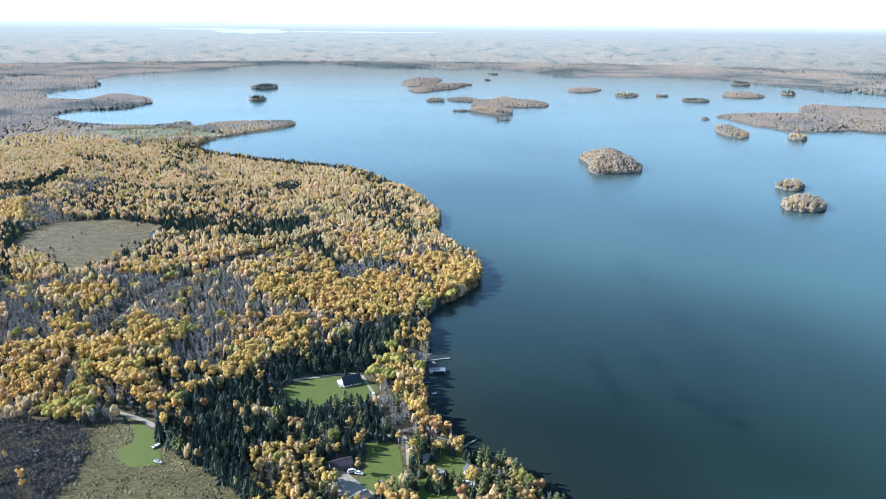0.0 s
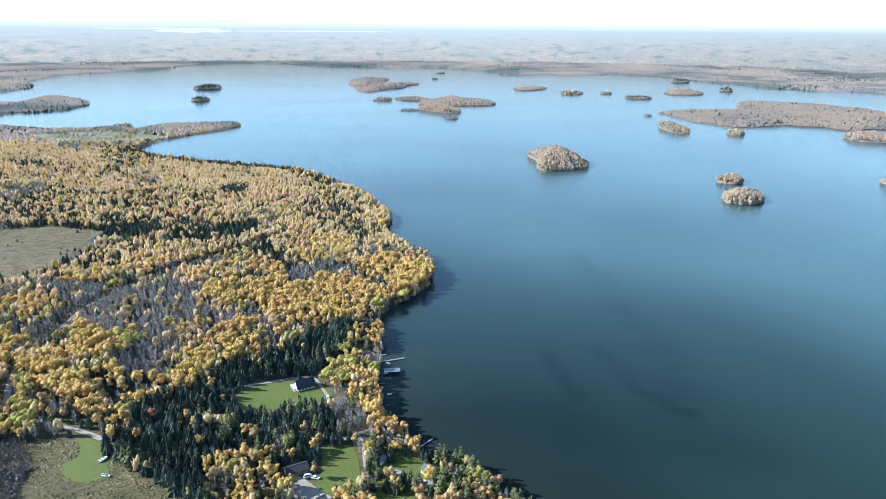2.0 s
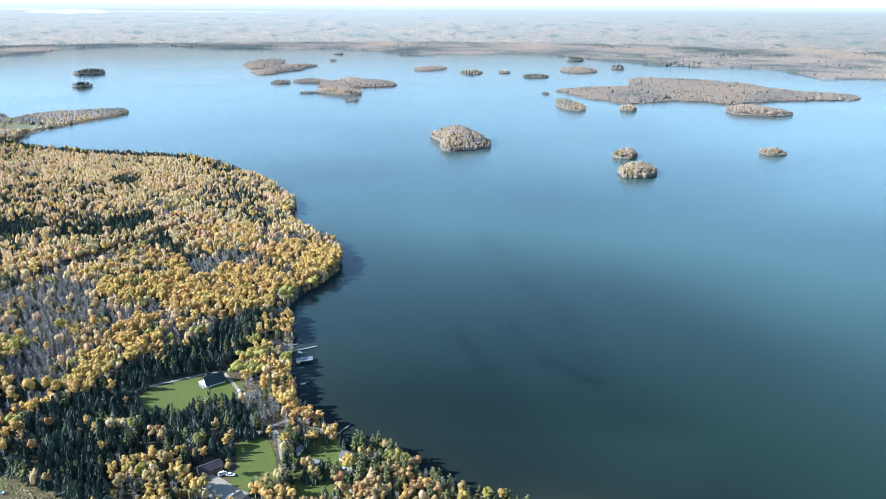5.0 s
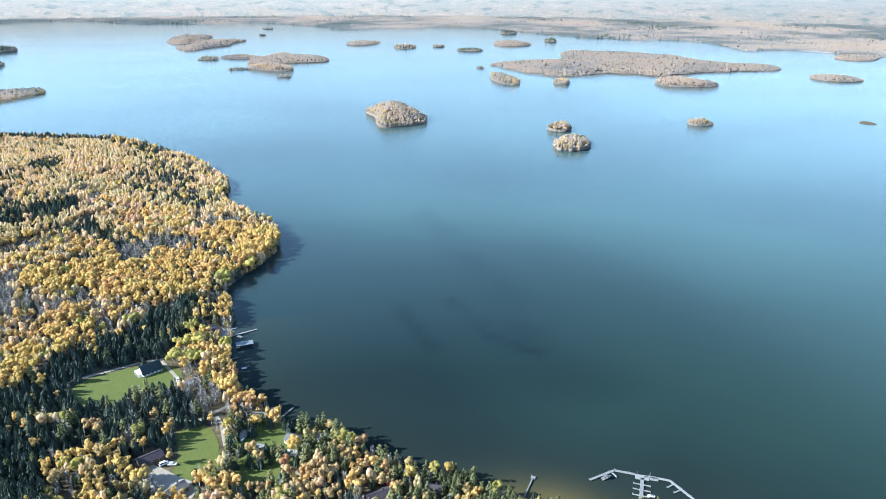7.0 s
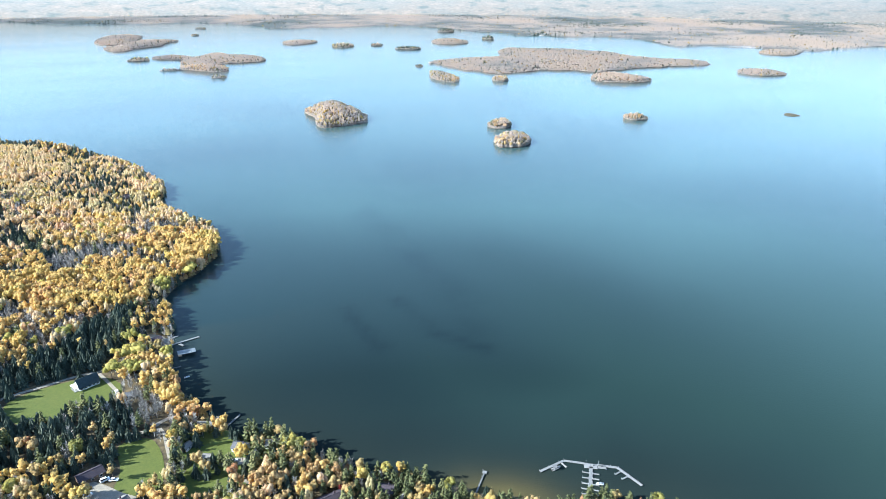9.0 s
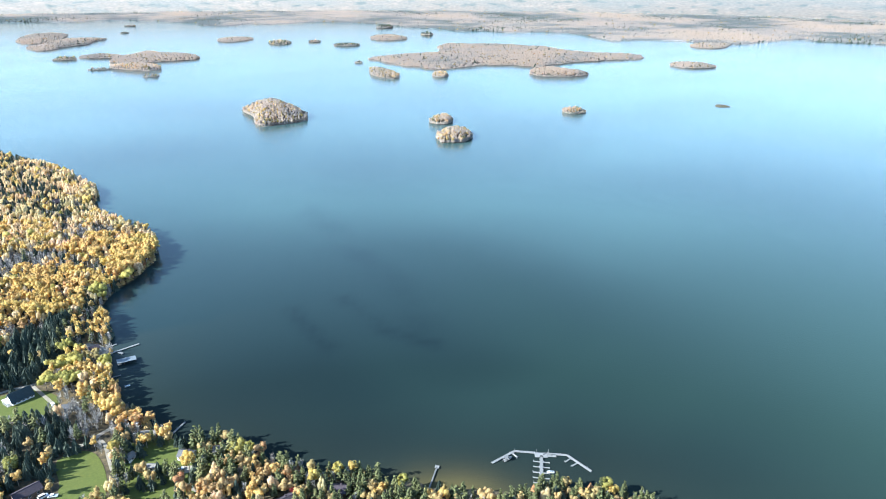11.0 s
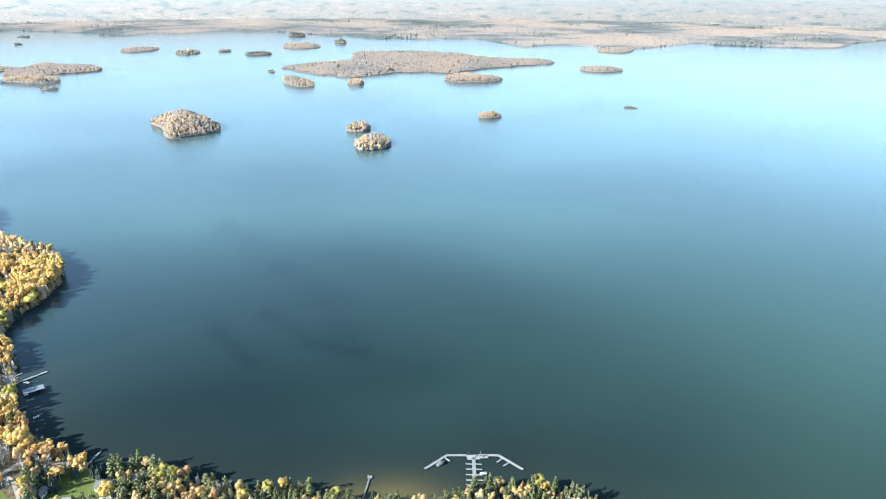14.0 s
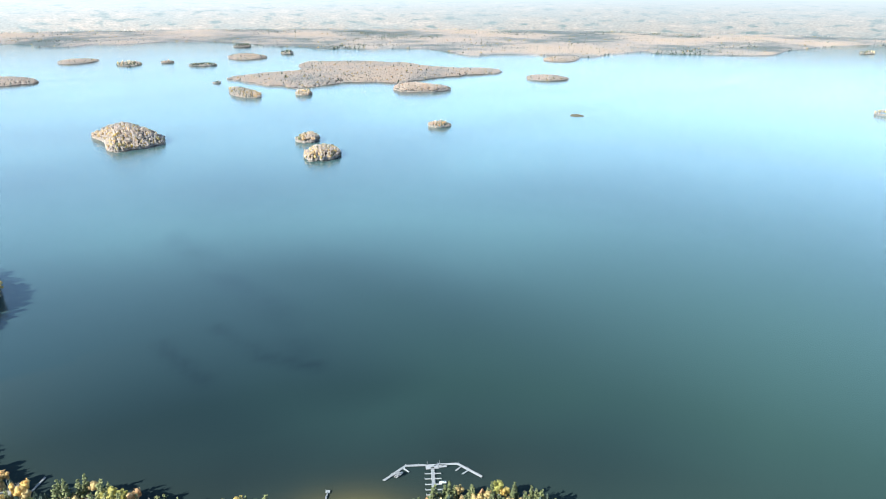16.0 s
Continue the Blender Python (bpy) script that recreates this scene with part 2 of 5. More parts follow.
def horizon_material():
    """Far lowland as a glowing backdrop with haze painted in: woods, fields and bogs by bearing and distance."""
    m, nt, b = nodes_of("hazy_glow_lowland")
    co = nt.nodes.new("ShaderNodeTexCoord").outputs["UV"]
    wood = noise_node(nt, 1.9, 3, 0.5, co)
    col = ramp_node(nt, wood, [(0.31, (0.20, 0.25, 0.25)), (0.40, (0.34, 0.35, 0.335)), (0.47, (0.495, 0.43, 0.385)), (0.55, (0.43, 0.395, 0.365)), (0.64, (0.56, 0.475, 0.42))])
    wide = ramp_node(nt, noise_node(nt, 0.5, 5, 0.6, co), [(0.46, (0, 0, 0)), (0.60, (0.4, 0.4, 0.4))])
    col = mix_node(nt, wide, col, (0.33, 0.375, 0.385))
    open_land = ramp_node(nt, noise_node(nt, 3.6, 3, 0.5, co), [(0.56, (0, 0, 0)), (0.64, (0.28, 0.28, 0.28))])
    col = mix_node(nt, open_land, col, (0.56, 0.51, 0.47))
    speck = ramp_node(nt, noise_node(nt, 11.0, 4, 0.75, co), [(0.33, (0.80, 0.80, 0.80)), (0.67, (1.18, 1.18, 1.18))])
    col = mix_node(nt, 1.0, col, speck, "MULTIPLY")
    # haze mixed into the emitted colour, growing with distance
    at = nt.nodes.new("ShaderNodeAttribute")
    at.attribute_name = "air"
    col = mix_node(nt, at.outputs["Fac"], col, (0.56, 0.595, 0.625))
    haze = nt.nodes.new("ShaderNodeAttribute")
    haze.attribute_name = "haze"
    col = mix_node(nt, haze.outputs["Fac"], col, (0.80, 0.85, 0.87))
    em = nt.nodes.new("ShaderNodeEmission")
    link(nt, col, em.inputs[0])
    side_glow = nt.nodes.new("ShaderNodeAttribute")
    side_glow.attribute_name = "backdrop_glow"
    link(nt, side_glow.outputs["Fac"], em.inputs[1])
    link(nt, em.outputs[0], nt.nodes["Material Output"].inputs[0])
    return m


HORIZON = horizon_material()
# sky shine of the far lake, put in as emission
FAR_LAKE_GLOW = nodes_of("far_water_glow")[0]
FAR_LAKE_GLOW.node_tree.nodes["Principled BSDF"].inputs["Emission Color"].default_value = (0.80, 0.90, 0.95, 1)
FAR_LAKE_GLOW.node_tree.nodes["Principled BSDF"].inputs["Emission Strength"].default_value = 0.50
FAR_LAKE_GLOW.node_tree.nodes["Principled BSDF"].inputs["Base Color"].default_value = (0.02, 0.04, 0.05, 1)


# ---- helpers ----
def part(name, bm, mat, parent=None, label=""):
    me = bpy.data.meshes.new(name)
    bm.to_mesh(me)
    bm.free()
    for x in mat if isinstance(mat, (list, tuple)) else [mat]:
        me.materials.append(x)
    ob = new(name, me)
    ob.parent = parent
    return tagged(ob, label) if label else ob


def thing(name, m, label, category, group=""):
    ob = new(name)
    ob.matrix_world = m
    return tagged(ob, label, category, group)


def add_box(bm, x0, y0, z0, x1, y1, z1, bevel=0.0):
    vs = bmesh.ops.create_cube(bm, size=1, matrix=Matrix.Translation(((x0 + x1) / 2, (y0 + y1) / 2, (z0 + z1) / 2)) @ Matrix.Diagonal((x1 - x0, y1 - y0, z1 - z0, 1)))["verts"]
    if bevel:
        bmesh.ops.bevel(bm, geom=list({e for v in vs for e in v.link_edges}), offset=bevel, segments=1, affect="EDGES")
    return bm


def box(x0, y0, z0, x1, y1, z1, bevel=0.0):
    return add_box(bmesh.new(), x0, y0, z0, x1, y1, z1, bevel)


def smooth_line(pts, closed=False, step=6):
    """Catmull-Rom through the points."""
    p = np.array(pts, float)
    n = len(p)
    out = []
    for i in range(n if closed else n - 1):
        a, b, c, d = (p[(i + k) % n] if closed else p[min(max(i + k, 0), n - 1)] for k in (-1, 0, 1, 2))
        for s in np.arange(step) / step:
            out.append(0.5 * (2 * b + (c - a) * s + (2 * a - 5 * b + 4 * c - d) * s * s + (3 * b - a - 3 * c + d) * s ** 3))
    if not closed:
        out.append(p[-1])
    return np.array(out)


def inside(poly, x, y):
    r = np.zeros(x.shape, bool)
    q = np.roll(poly, 1, 0)
    for (x1, y1), (x2, y2) in zip(poly, q):
        if y1 == y2:
            continue
        r ^= ((y1 > y) != (y2 > y)) & (x < (x2 - x1) * (y - y1) / (y2 - y1) + x1)
    return r


def edge_distance(poly, x, y, closed=True):
    d = np.full(x.shape, 1e9)
    q = np.roll(poly, -1, 0)
    for k in range(len(poly) - (0 if closed else 1)):
        (x1, y1), (x2, y2) = poly[k], q[k]
        dx, dy = x2 - x1, y2 - y1
        s = np.clip(((x - x1) * dx + (y - y1) * dy) / max(dx * dx + dy * dy, 1e-9), 0, 1)
        d = np.minimum(d, np.hypot(x - x1 - s * dx, y - y1 - s * dy))
    return d


def wobble(x, y, wave, seed=0.0):
    """Cheap smooth noise of two coordinates, about -1 to 1."""
    x, y = np.asarray(x, float) / wave + seed, np.asarray(y, float) / wave - seed * 1.7
    return (np.sin(x * 1.7 + 1.3 * np.sin(y * 1.1)) + np.sin(y * 2.1 + 1.7 * np.sin(x * 0.9 + seed)) + np.sin((x + y) * 1.3 + 2.0 * np.sin(x - y))) / 3


def patchy(x, y, wave, seed=0.0):
    """Perlin noise of many points, about -0.6 to 0.6."""
    return np.array([noise.noise((a / wave + seed * 3.1, b / wave - seed * 7.7, seed)) for a, b in zip(np.ravel(x), np.ravel(y))]).reshape(np.shape(x))


# ---- the lake's outline ----
NEAR_SHORE = [(4300, -300), (2400, -520), (1000, -420), (480, -140), (330, 30), (268, 108), (224, 152), (207, 177), (198, 194), (186, 206), (171, 215), (156, 222), (142, 230), (122, 244),
              (96, 262), (74, 276), (57, 292), (40, 314), (24, 330), (5, 354), (-7, 378), (-11, 410), (-11, 440), (-8, 470), (-11, 512), (-6, 540),
              (8, 558), (26, 585), (36, 620), (34, 668), (8, 728), (-8, 770), (-2, 822), (-12, 878), (-57, 988)]
NORTH_SHORE = [(-132, 1104), (-214, 1156), (-332, 1208), (-417, 1260), (-470, 1320), (-472, 1425), (-430, 1505), (-352, 1632), (-372, 1694), (-456, 1689),
               (-530, 1650), (-560, 1602), (-633, 1616), (-698, 1590), (-831, 1623), (-965, 1735), (-984, 1870), (-918, 1893), (-867, 1950), (-862, 2096),
               (-955, 2237), (-1071, 2290), (-1085, 2130), (-1215, 2170), (-1303, 2373), (-1264, 2505), (-1281, 2670), (-1400, 2874), (-1404, 3201), (-1291, 3370)]
FAR_SHORE = [(-1112, 3611), (-1109, 3940), (-885, 4200), (-618, 4190), (-403, 3940), (-157, 3850), (22, 3813), (235, 3870), (494, 3540), (513, 3380), (622, 3305),
             (719, 3384), (825, 3320), (1054, 3395), (1240, 3227), (1328, 2942), (1420, 2752), (1405, 2640), (1520, 2630), (1560, 2550), (1709, 2484), (1795, 2370),
             (1741, 2121), (1725, 2040), (1880, 2040), (2000, 1900), (2062, 1775), (2189, 1800), (2460, 1815), (2415, 1730), (2577, 1518), (2727, 1425),
             (3031, 1507), (3473, 1500), (3757, 1400), (4380, 1150)]
LAKE = smooth_line(NEAR_SHORE + NORTH_SHORE + FAR_SHORE, closed=True, step=5)
LAKE = LAKE + np.stack([wobble(LAKE[:, 0], LAKE[:, 1], 9, 1) * 1.6, wobble(LAKE[:, 0], LAKE[:, 1], 9, 4) * 1.6], 1)
RIM, EYE = 4420.0, 230.0


def land_distance(x, y):
    """Metres from the shore: positive on land."""
    d = edge_distance(LAKE, x, y)
    return np.where(inside(LAKE, x, y), -d, d)


def ground_z(x, y, d=None):
    d = land_distance(x, y) if d is None else d
    r = np.hypot(x, y)
    z = np.where(d > 0, 0.9 * np.tanh(d / 6) + np.clip(d / 150, 0, 1) * (1.5 + 2.0 * wobble(x, y, 160, 2)), -4.0 * np.tanh(-d / 3))
    far = r > RIM
    # beyond the rim flat land is bent up to fit the camera's horizon
    k = np.clip((r - RIM) / 545.0, 0, 0.97)
    big = RIM / (1 - k)
    return np.where(far, 3.5 + EYE * (1 - r / big) * (big > RIM), z)


def grid_mesh(name, xs, ys, zs, mat, smooth=True):
    n, m = xs.shape
    me = bpy.data.meshes.new(name)
    co = np.stack([xs, ys, zs], -1).reshape(-1, 3)
    i = np.arange(n * m).reshape(n, m)
    f = np.stack([i[:-1, :-1], i[:-1, 1:], i[1:, 1:], i[1:, :-1]], -1).reshape(-1, 4)
    fill_mesh(me, co, f)
    me.materials.append(mat)
    if smooth:
        me.polygons.foreach_set("use_smooth", np.ones(len(f), bool))
    return new(name, me)


def fill_mesh(me, co, faces):
    k = faces.shape[1]
    me.vertices.add(len(co))
    me.vertices.foreach_set("co", np.ascontiguousarray(co, np.float32).ravel())
    me.loops.add(faces.size)
    me.loops.foreach_set("vertex_index", np.ascontiguousarray(faces, np.int32).ravel())
    me.polygons.add(len(faces))
    me.polygons.foreach_set("loop_start", np.arange(0, faces.size, k, dtype=np.int32))
    me.update(calc_edges=True)


# ---- ground and water ----
bear = np.concatenate([np.arange(-44, 80, 0.5), np.arange(80, 316.01, 4.0)])
radii = np.concatenate([[0.001, 60, 130, 180], np.geomspace(215, RIM, 190), RIM + 545 * np.linspace(0.02, 0.97, 60)])
B, R = np.meshgrid(np.radians(bear), radii)
X, Y = R * np.sin(B), R * np.cos(B)
D = land_distance(X, Y)
Z = ground_z(X, Y, D)
near_rows = int((radii <= RIM + 15).sum())
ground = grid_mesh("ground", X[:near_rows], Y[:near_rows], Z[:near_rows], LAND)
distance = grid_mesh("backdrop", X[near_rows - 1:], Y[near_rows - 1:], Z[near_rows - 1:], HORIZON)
tagged(distance, "glowing backdrop of hazy wooded lowland, bent up to the camera's horizon", "distance", kind="structure")
tagged(ground, "wooded autumn land round the lake, its rim bent up to fit the view", "ground", kind="structure")

wr = np.concatenate([[0.001, 60, 130, 180], np.geomspace(215, RIM - 4, 150)])
wb = np.concatenate([np.arange(-44, 80, 0.75), np.arange(80, 316.01, 4.0)])
WB, WR = np.meshgrid(np.radians(wb), wr)
WX, WY = WR * np.sin(WB), WR * np.cos(WB)
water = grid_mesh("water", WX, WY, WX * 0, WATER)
tagged(water, "calm deep blue lake with a green shoal", "lake", kind="structure")
wd = land_distance(WX, WY)


def put_value(ob, name, values):
    a = ob.data.attributes.new(name, "FLOAT", "POINT")
    a.data.foreach_set("value", np.clip(values, 0, 1).astype(np.float32).ravel())


# haze painted on the ground: grows with range from the camera
put_value(ground, "ground_haze", (R[:near_rows] - 1350) / 500)
put_value(water, "shoal", np.exp(-np.clip(-wd, 0, None) / 9.0) * np.exp(-(np.hypot(WX - 134, WY - 244) / 26) ** 2) + 0.12 * np.exp(-np.clip(-wd, 0, None) / 40.0) * (WY < 470))
SHOAL = np.array([(211, 566), (203, 461), (201, 410), (184, 363), (142, 382), (109, 355), (69, 358), (34, 349), (65, 298), (150, 239), (213, 217), (296, 219), (351, 274), (360, 376), (326, 488), (284, 556)], float)
shoal_d = edge_distance(SHOAL, WX, WY) * np.where(inside(SHOAL, WX, WY), 1, -1) + 9 * wobble(WX, WY, 30, 3)
# bearing from the camera grades the shoal's brightness to suit the view
put_value(water, "green", ((shoal_d + 30) / 110).clip(0, 1) ** 1.1 * ((np.degrees(np.arctan2(WX, WY)) + 2) / 38).clip(0.15, 1) * (0.85 + 0.15 * wobble(WX, WY, 60, 2)) + 0.25 * np.exp(-np.clip(-wd, 0, None) / 22.0) * (WY < 420))
streaks = np.zeros(WX.shape)
for line, wide in (([(192, 676), (191, 566), (195, 489), (199, 426), (186, 392)], 16), ([(150, 457), (158, 426), (158, 402), (170, 383), (182, 366)], 6), ([(110, 462), (112, 440), (118, 392)], 6)):
    streaks = np.maximum(streaks, np.exp(-(edge_distance(np.array(line, float), WX, WY, closed=False) / wide) ** 2) * (0.5 if wide > 10 else 1.0))
put_value(water, "dark_streaks", streaks)
# lighter with bearing from the camera, in place of a changing sheen
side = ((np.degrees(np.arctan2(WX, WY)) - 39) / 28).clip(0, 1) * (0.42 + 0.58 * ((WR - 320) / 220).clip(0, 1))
# painted sheen: grows with range, a little with bearing
put_value(water, "range_sheen", ((WR - 305) / 405).clip(0, 1) ** 1.15 * (0.75 + 0.25 * wobble(WX, WY, 140, 6)) * (0.82 + 0.3 * ((np.degrees(np.arctan2(WX, WY)) - 8) / 34).clip(0, 1)))
put_value(water, "bearing_sheen", side)
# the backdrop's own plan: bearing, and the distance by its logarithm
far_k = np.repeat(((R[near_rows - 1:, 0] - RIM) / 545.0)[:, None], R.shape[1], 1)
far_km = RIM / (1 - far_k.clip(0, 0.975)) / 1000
# painted haze by distance; glow strength by bearing, fitted to the view
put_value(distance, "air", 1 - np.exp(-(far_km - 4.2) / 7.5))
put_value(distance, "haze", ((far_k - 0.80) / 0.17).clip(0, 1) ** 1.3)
put_value(distance, "backdrop_glow", 0.56 - 0.10 * ((np.degrees(B[near_rows - 1:]) - 8) / 45).clip(0, 1))
uv = distance.data.uv_layers.new(name="plan")
vi = np.empty(len(distance.data.loops), np.int32)
distance.data.loops.foreach_get("vertex_index", vi)
uv.data.foreach_set("uv", np.stack([(B[near_rows - 1:] * 24).ravel()[vi], (np.log(far_km) * 3.6).ravel()[vi]], 1).astype(np.float32).ravel())


# a pale lake far out on the lowland, its sky shine put in as glow
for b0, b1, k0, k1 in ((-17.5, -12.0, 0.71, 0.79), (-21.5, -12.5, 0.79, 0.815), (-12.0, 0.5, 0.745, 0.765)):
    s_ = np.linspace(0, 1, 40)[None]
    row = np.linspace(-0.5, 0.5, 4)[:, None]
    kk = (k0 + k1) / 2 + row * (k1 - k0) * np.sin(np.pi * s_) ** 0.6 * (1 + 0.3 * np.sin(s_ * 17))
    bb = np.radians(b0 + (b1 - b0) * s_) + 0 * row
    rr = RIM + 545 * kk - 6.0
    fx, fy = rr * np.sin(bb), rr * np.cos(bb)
    tagged(grid_mesh("distant_lake", fx, fy, ground_z(fx * (rr + 6) / rr, fy * (rr + 6) / rr, np.full(rr.shape, 9.0)), FAR_LAKE_GLOW), "pale far lake with its sky shine put in as glow", "lake", kind="structure")


# ---- tree shapes: triangles of crown and trunk ----
def ico(sub):
    bm = bmesh.new()
    bmesh.ops.create_icosphere(bm, subdivisions=sub, radius=1)
    v = np.array([p.co for p in bm.verts])
    f = np.array([[p.index for p in q.verts] for q in bm.faces])
    bm.free()
    return v, f


ICO = {0: (np.array([(1, 0, 0), (0, 1, 0), (-1, 0, 0), (0, -1, 0), (0, 0, 1), (0, 0, -1)], float), np.array([(0, 1, 4), (1, 2, 4), (2, 3, 4), (3, 0, 4), (1, 0, 5), (2, 1, 5), (3, 2, 5), (0, 3, 5)])), 1: ico(1), 2: ico(2)}


def merge(pieces):
    vs, fs, n = [], [], 0
    for v, f in pieces:
        vs.append(v)
        fs.append(f + n)
        n += len(v)
    return np.concatenate(vs), np.concatenate(fs)


def lobe(rng, c, r, sub, rag=0.22):
    v, f = ICO[sub]
    return v * (1 + rng.uniform(-rag, rag, (len(v), 1))) * r + c, f


def cards(rng, centres, radii_, n, size):
    """Loose leaf clumps: small triangles standing off the lobes, turned roughly outwards."""
    k = rng.integers(len(centres), size=n)
    d = rng.normal(size=(n, 3))
    d[:, 2] = np.abs(d[:, 2]) * 0.7 + d[:, 2] * 0.3
    d /= np.linalg.norm(d, axis=1, keepdims=True)
    p = np.array(centres)[k] + d * np.array(radii_)[k] * rng.uniform(0.85, 1.28, (n, 1))
    nrm = d + rng.normal(0, 0.45, (n, 3))
    a = np.cross(nrm, rng.normal(size=(n, 3)))
    a /= np.linalg.norm(a, axis=1, keepdims=True)
    b = np.cross(nrm, a)
    b /= np.linalg.norm(b, axis=1, keepdims=True)
    q = size * rng.uniform(0.6, 1.4, (n, 1))
    v = np.stack([p - a * q - b * q * 0.6, p + a * q - b * q * 0.6, p + b * q * 1.2], 1).reshape(-1, 3)
    return [(v, np.arange(3 * n).reshape(-1, 3))]


def trunk(h, r0, r1, sides=4, lean=(0, 0)):
    a = np.arange(sides) * 2 * math.pi / sides
    ring = np.stack([np.cos(a), np.sin(a), a * 0], 1)
    v = np.concatenate([ring * r0, ring * r1 + [lean[0], lean[1], h]])
    f = [q for k in range(sides) for q in ((k, (k + 1) % sides, sides + (k + 1) % sides), (k, sides + (k + 1) % sides, sides + k))]
    return v, np.array(f)


def far_crown(rng, rw, h):
    """A crown a few kilometres off: a ragged dome with a shoulder."""
    n = 5
    a = np.arange(n) * 2 * math.pi / n + rng.uniform(-0.3, 0.3, n)
    q = rng.uniform(0.85, 1.25, n) * rw * 1.35
    low = np.stack([np.cos(a) * q, np.sin(a) * q, h * rng.uniform(0.18, 0.4, n)], 1)
    top = np.array([[rng.uniform(-0.8, 0.8), rng.uniform(-0.8, 0.8), h * rng.uniform(0.9, 1.05)], [rng.uniform(-1, 1) * rw * 0.7, rng.uniform(-1, 1) * rw * 0.7, h * 0.8]])
    f = [(k, (k + 1) % n, n) for k in range(n)]
    v = np.concatenate([low, top])
    k = int(np.argmin(np.hypot(*(low[:, :2] - top[1, :2]).T)))
    f += [(k, (k + 1) % n, n + 1), ((k - 1) % n, k, n + 1)]
    return v, np.array(f)


def broadleaf(rng, detail, wide=1.0):
    h, rw, rh = 13.0, 3.15 * wide * rng.uniform(0.75, 1.25), 4.7 * rng.uniform(0.85, 1.1)
    c0 = np.array([0, 0, h - rh * 1.05])
    n, sub, ncard, size = {0: (19, 1, 800, 0.25), 1: (7, 1, 120, 0.37), 2: (3, 1, 22, 0.60), 3: (0, 0, 0, 1.4)}[detail]
    if detail == 3:
        return far_crown(rng, rw, h), trunk(1, 0.2, 0.1, 3)
    cs, rs = [c0], [np.array([rw, rw, rh]) * ({19: 0.58, 7: 0.58, 3: 0.72}).get(n, 1.0)]
    for k in range(n - 1):
        a, z = rng.uniform(0, 6.28), rng.uniform(-0.8, 0.85)
        q = math.sqrt(max(0.05, 1 - z * z))
        cs.append(c0 + np.array([math.cos(a) * q * rw * 0.68, math.sin(a) * q * rw * 0.68, z * rh * 0.7]))
        rs.append(np.array([1, 1, rng.uniform(0.9, 1.4)]) * rw * rng.uniform(0.18, {19: 0.38, 7: 0.46}.get(n, 0.52)))
    crown = [lobe(rng, c, r, 1 if k == 0 else sub, 0.38) for k, (c, r) in enumerate(zip(cs, rs))]
    crown += cards(rng, cs, rs, ncard, size)
    return merge(crown), trunk(h * 0.62, 0.2, 0.1, 5 if detail == 0 else 3)


def birch_clump(rng, detail):
    """Two or three slim upright crowns that share a root."""
    if detail == 3:
        return far_crown(rng, 2.6, 13.0), trunk(1, 0.2, 0.1, 3)
    n, sub, ncard = {0: (4, 1, 260), 1: (3, 1, 40), 2: (3, 0, 12)}[detail]
    cs, rs = [], []
    for k in range(n):
        a, q, h = k * 6.28 / n + rng.uniform(-0.6, 0.6), rng.uniform(0.9, 2.0), rng.uniform(9.5, 13.2)
        rz = rng.uniform(3.4, 4.6)
        cs.append(np.array([math.cos(a) * q, math.sin(a) * q, h - rz]))
        rs.append(np.array([1.0, 1.0, 0]) * rng.uniform(1.25, 1.9) + np.array([0, 0, rz]))
    crown = [lobe(rng, c, r, 1 if k == 0 else sub, 0.32) for k, (c, r) in enumerate(zip(cs, rs))]
    crown += cards(rng, cs, rs, ncard, {0: 0.27, 1: 0.42, 2: 0.65}[detail])
    return merge(crown), trunk(8.0, 0.16, 0.08, 5 if detail == 0 else 3)


def conifer(rng, detail):
    h = 10.8
    tiers, spikes = {0: (10, 11), 1: (6, 7), 2: (4, 6), 3: (2, 5)}[detail]
    out = []
    wide = rng.uniform(2.7, 4.6)
    for k in range(tiers):
        s = k / tiers
        r = wide * (1 - s) ** 0.8 * rng.uniform(0.8, 1.15) + 0.22
        z0 = h * (0.08 + 0.88 * s)
        z1 = min(h, z0 + h * 0.88 / tiers * 2.0)
        a = np.arange(spikes * 2) * math.pi / spikes + rng.uniform(0, 6) + rng.uniform(-0.12, 0.12, spikes * 2)
        q = np.where(np.arange(spikes * 2) % 2, 0.5, 1.0) * rng.uniform(0.75, 1.2, spikes * 2) * r
        v = np.concatenate([np.stack([np.cos(a) * q, np.sin(a) * q, z0 - 0.4 * q + 0.4 + rng.uniform(-0.3, 0.3, spikes * 2)], 1), [[rng.uniform(-0.15, 0.15), rng.uniform(-0.15, 0.15), z1]]])
        m = spikes * 2
        out.append((v, np.array([[j, (j + 1) % m, m] for j in range(m)])))
    return merge(out), trunk(h * 0.5, 0.2, 0.1, 4 if detail == 0 else 3)


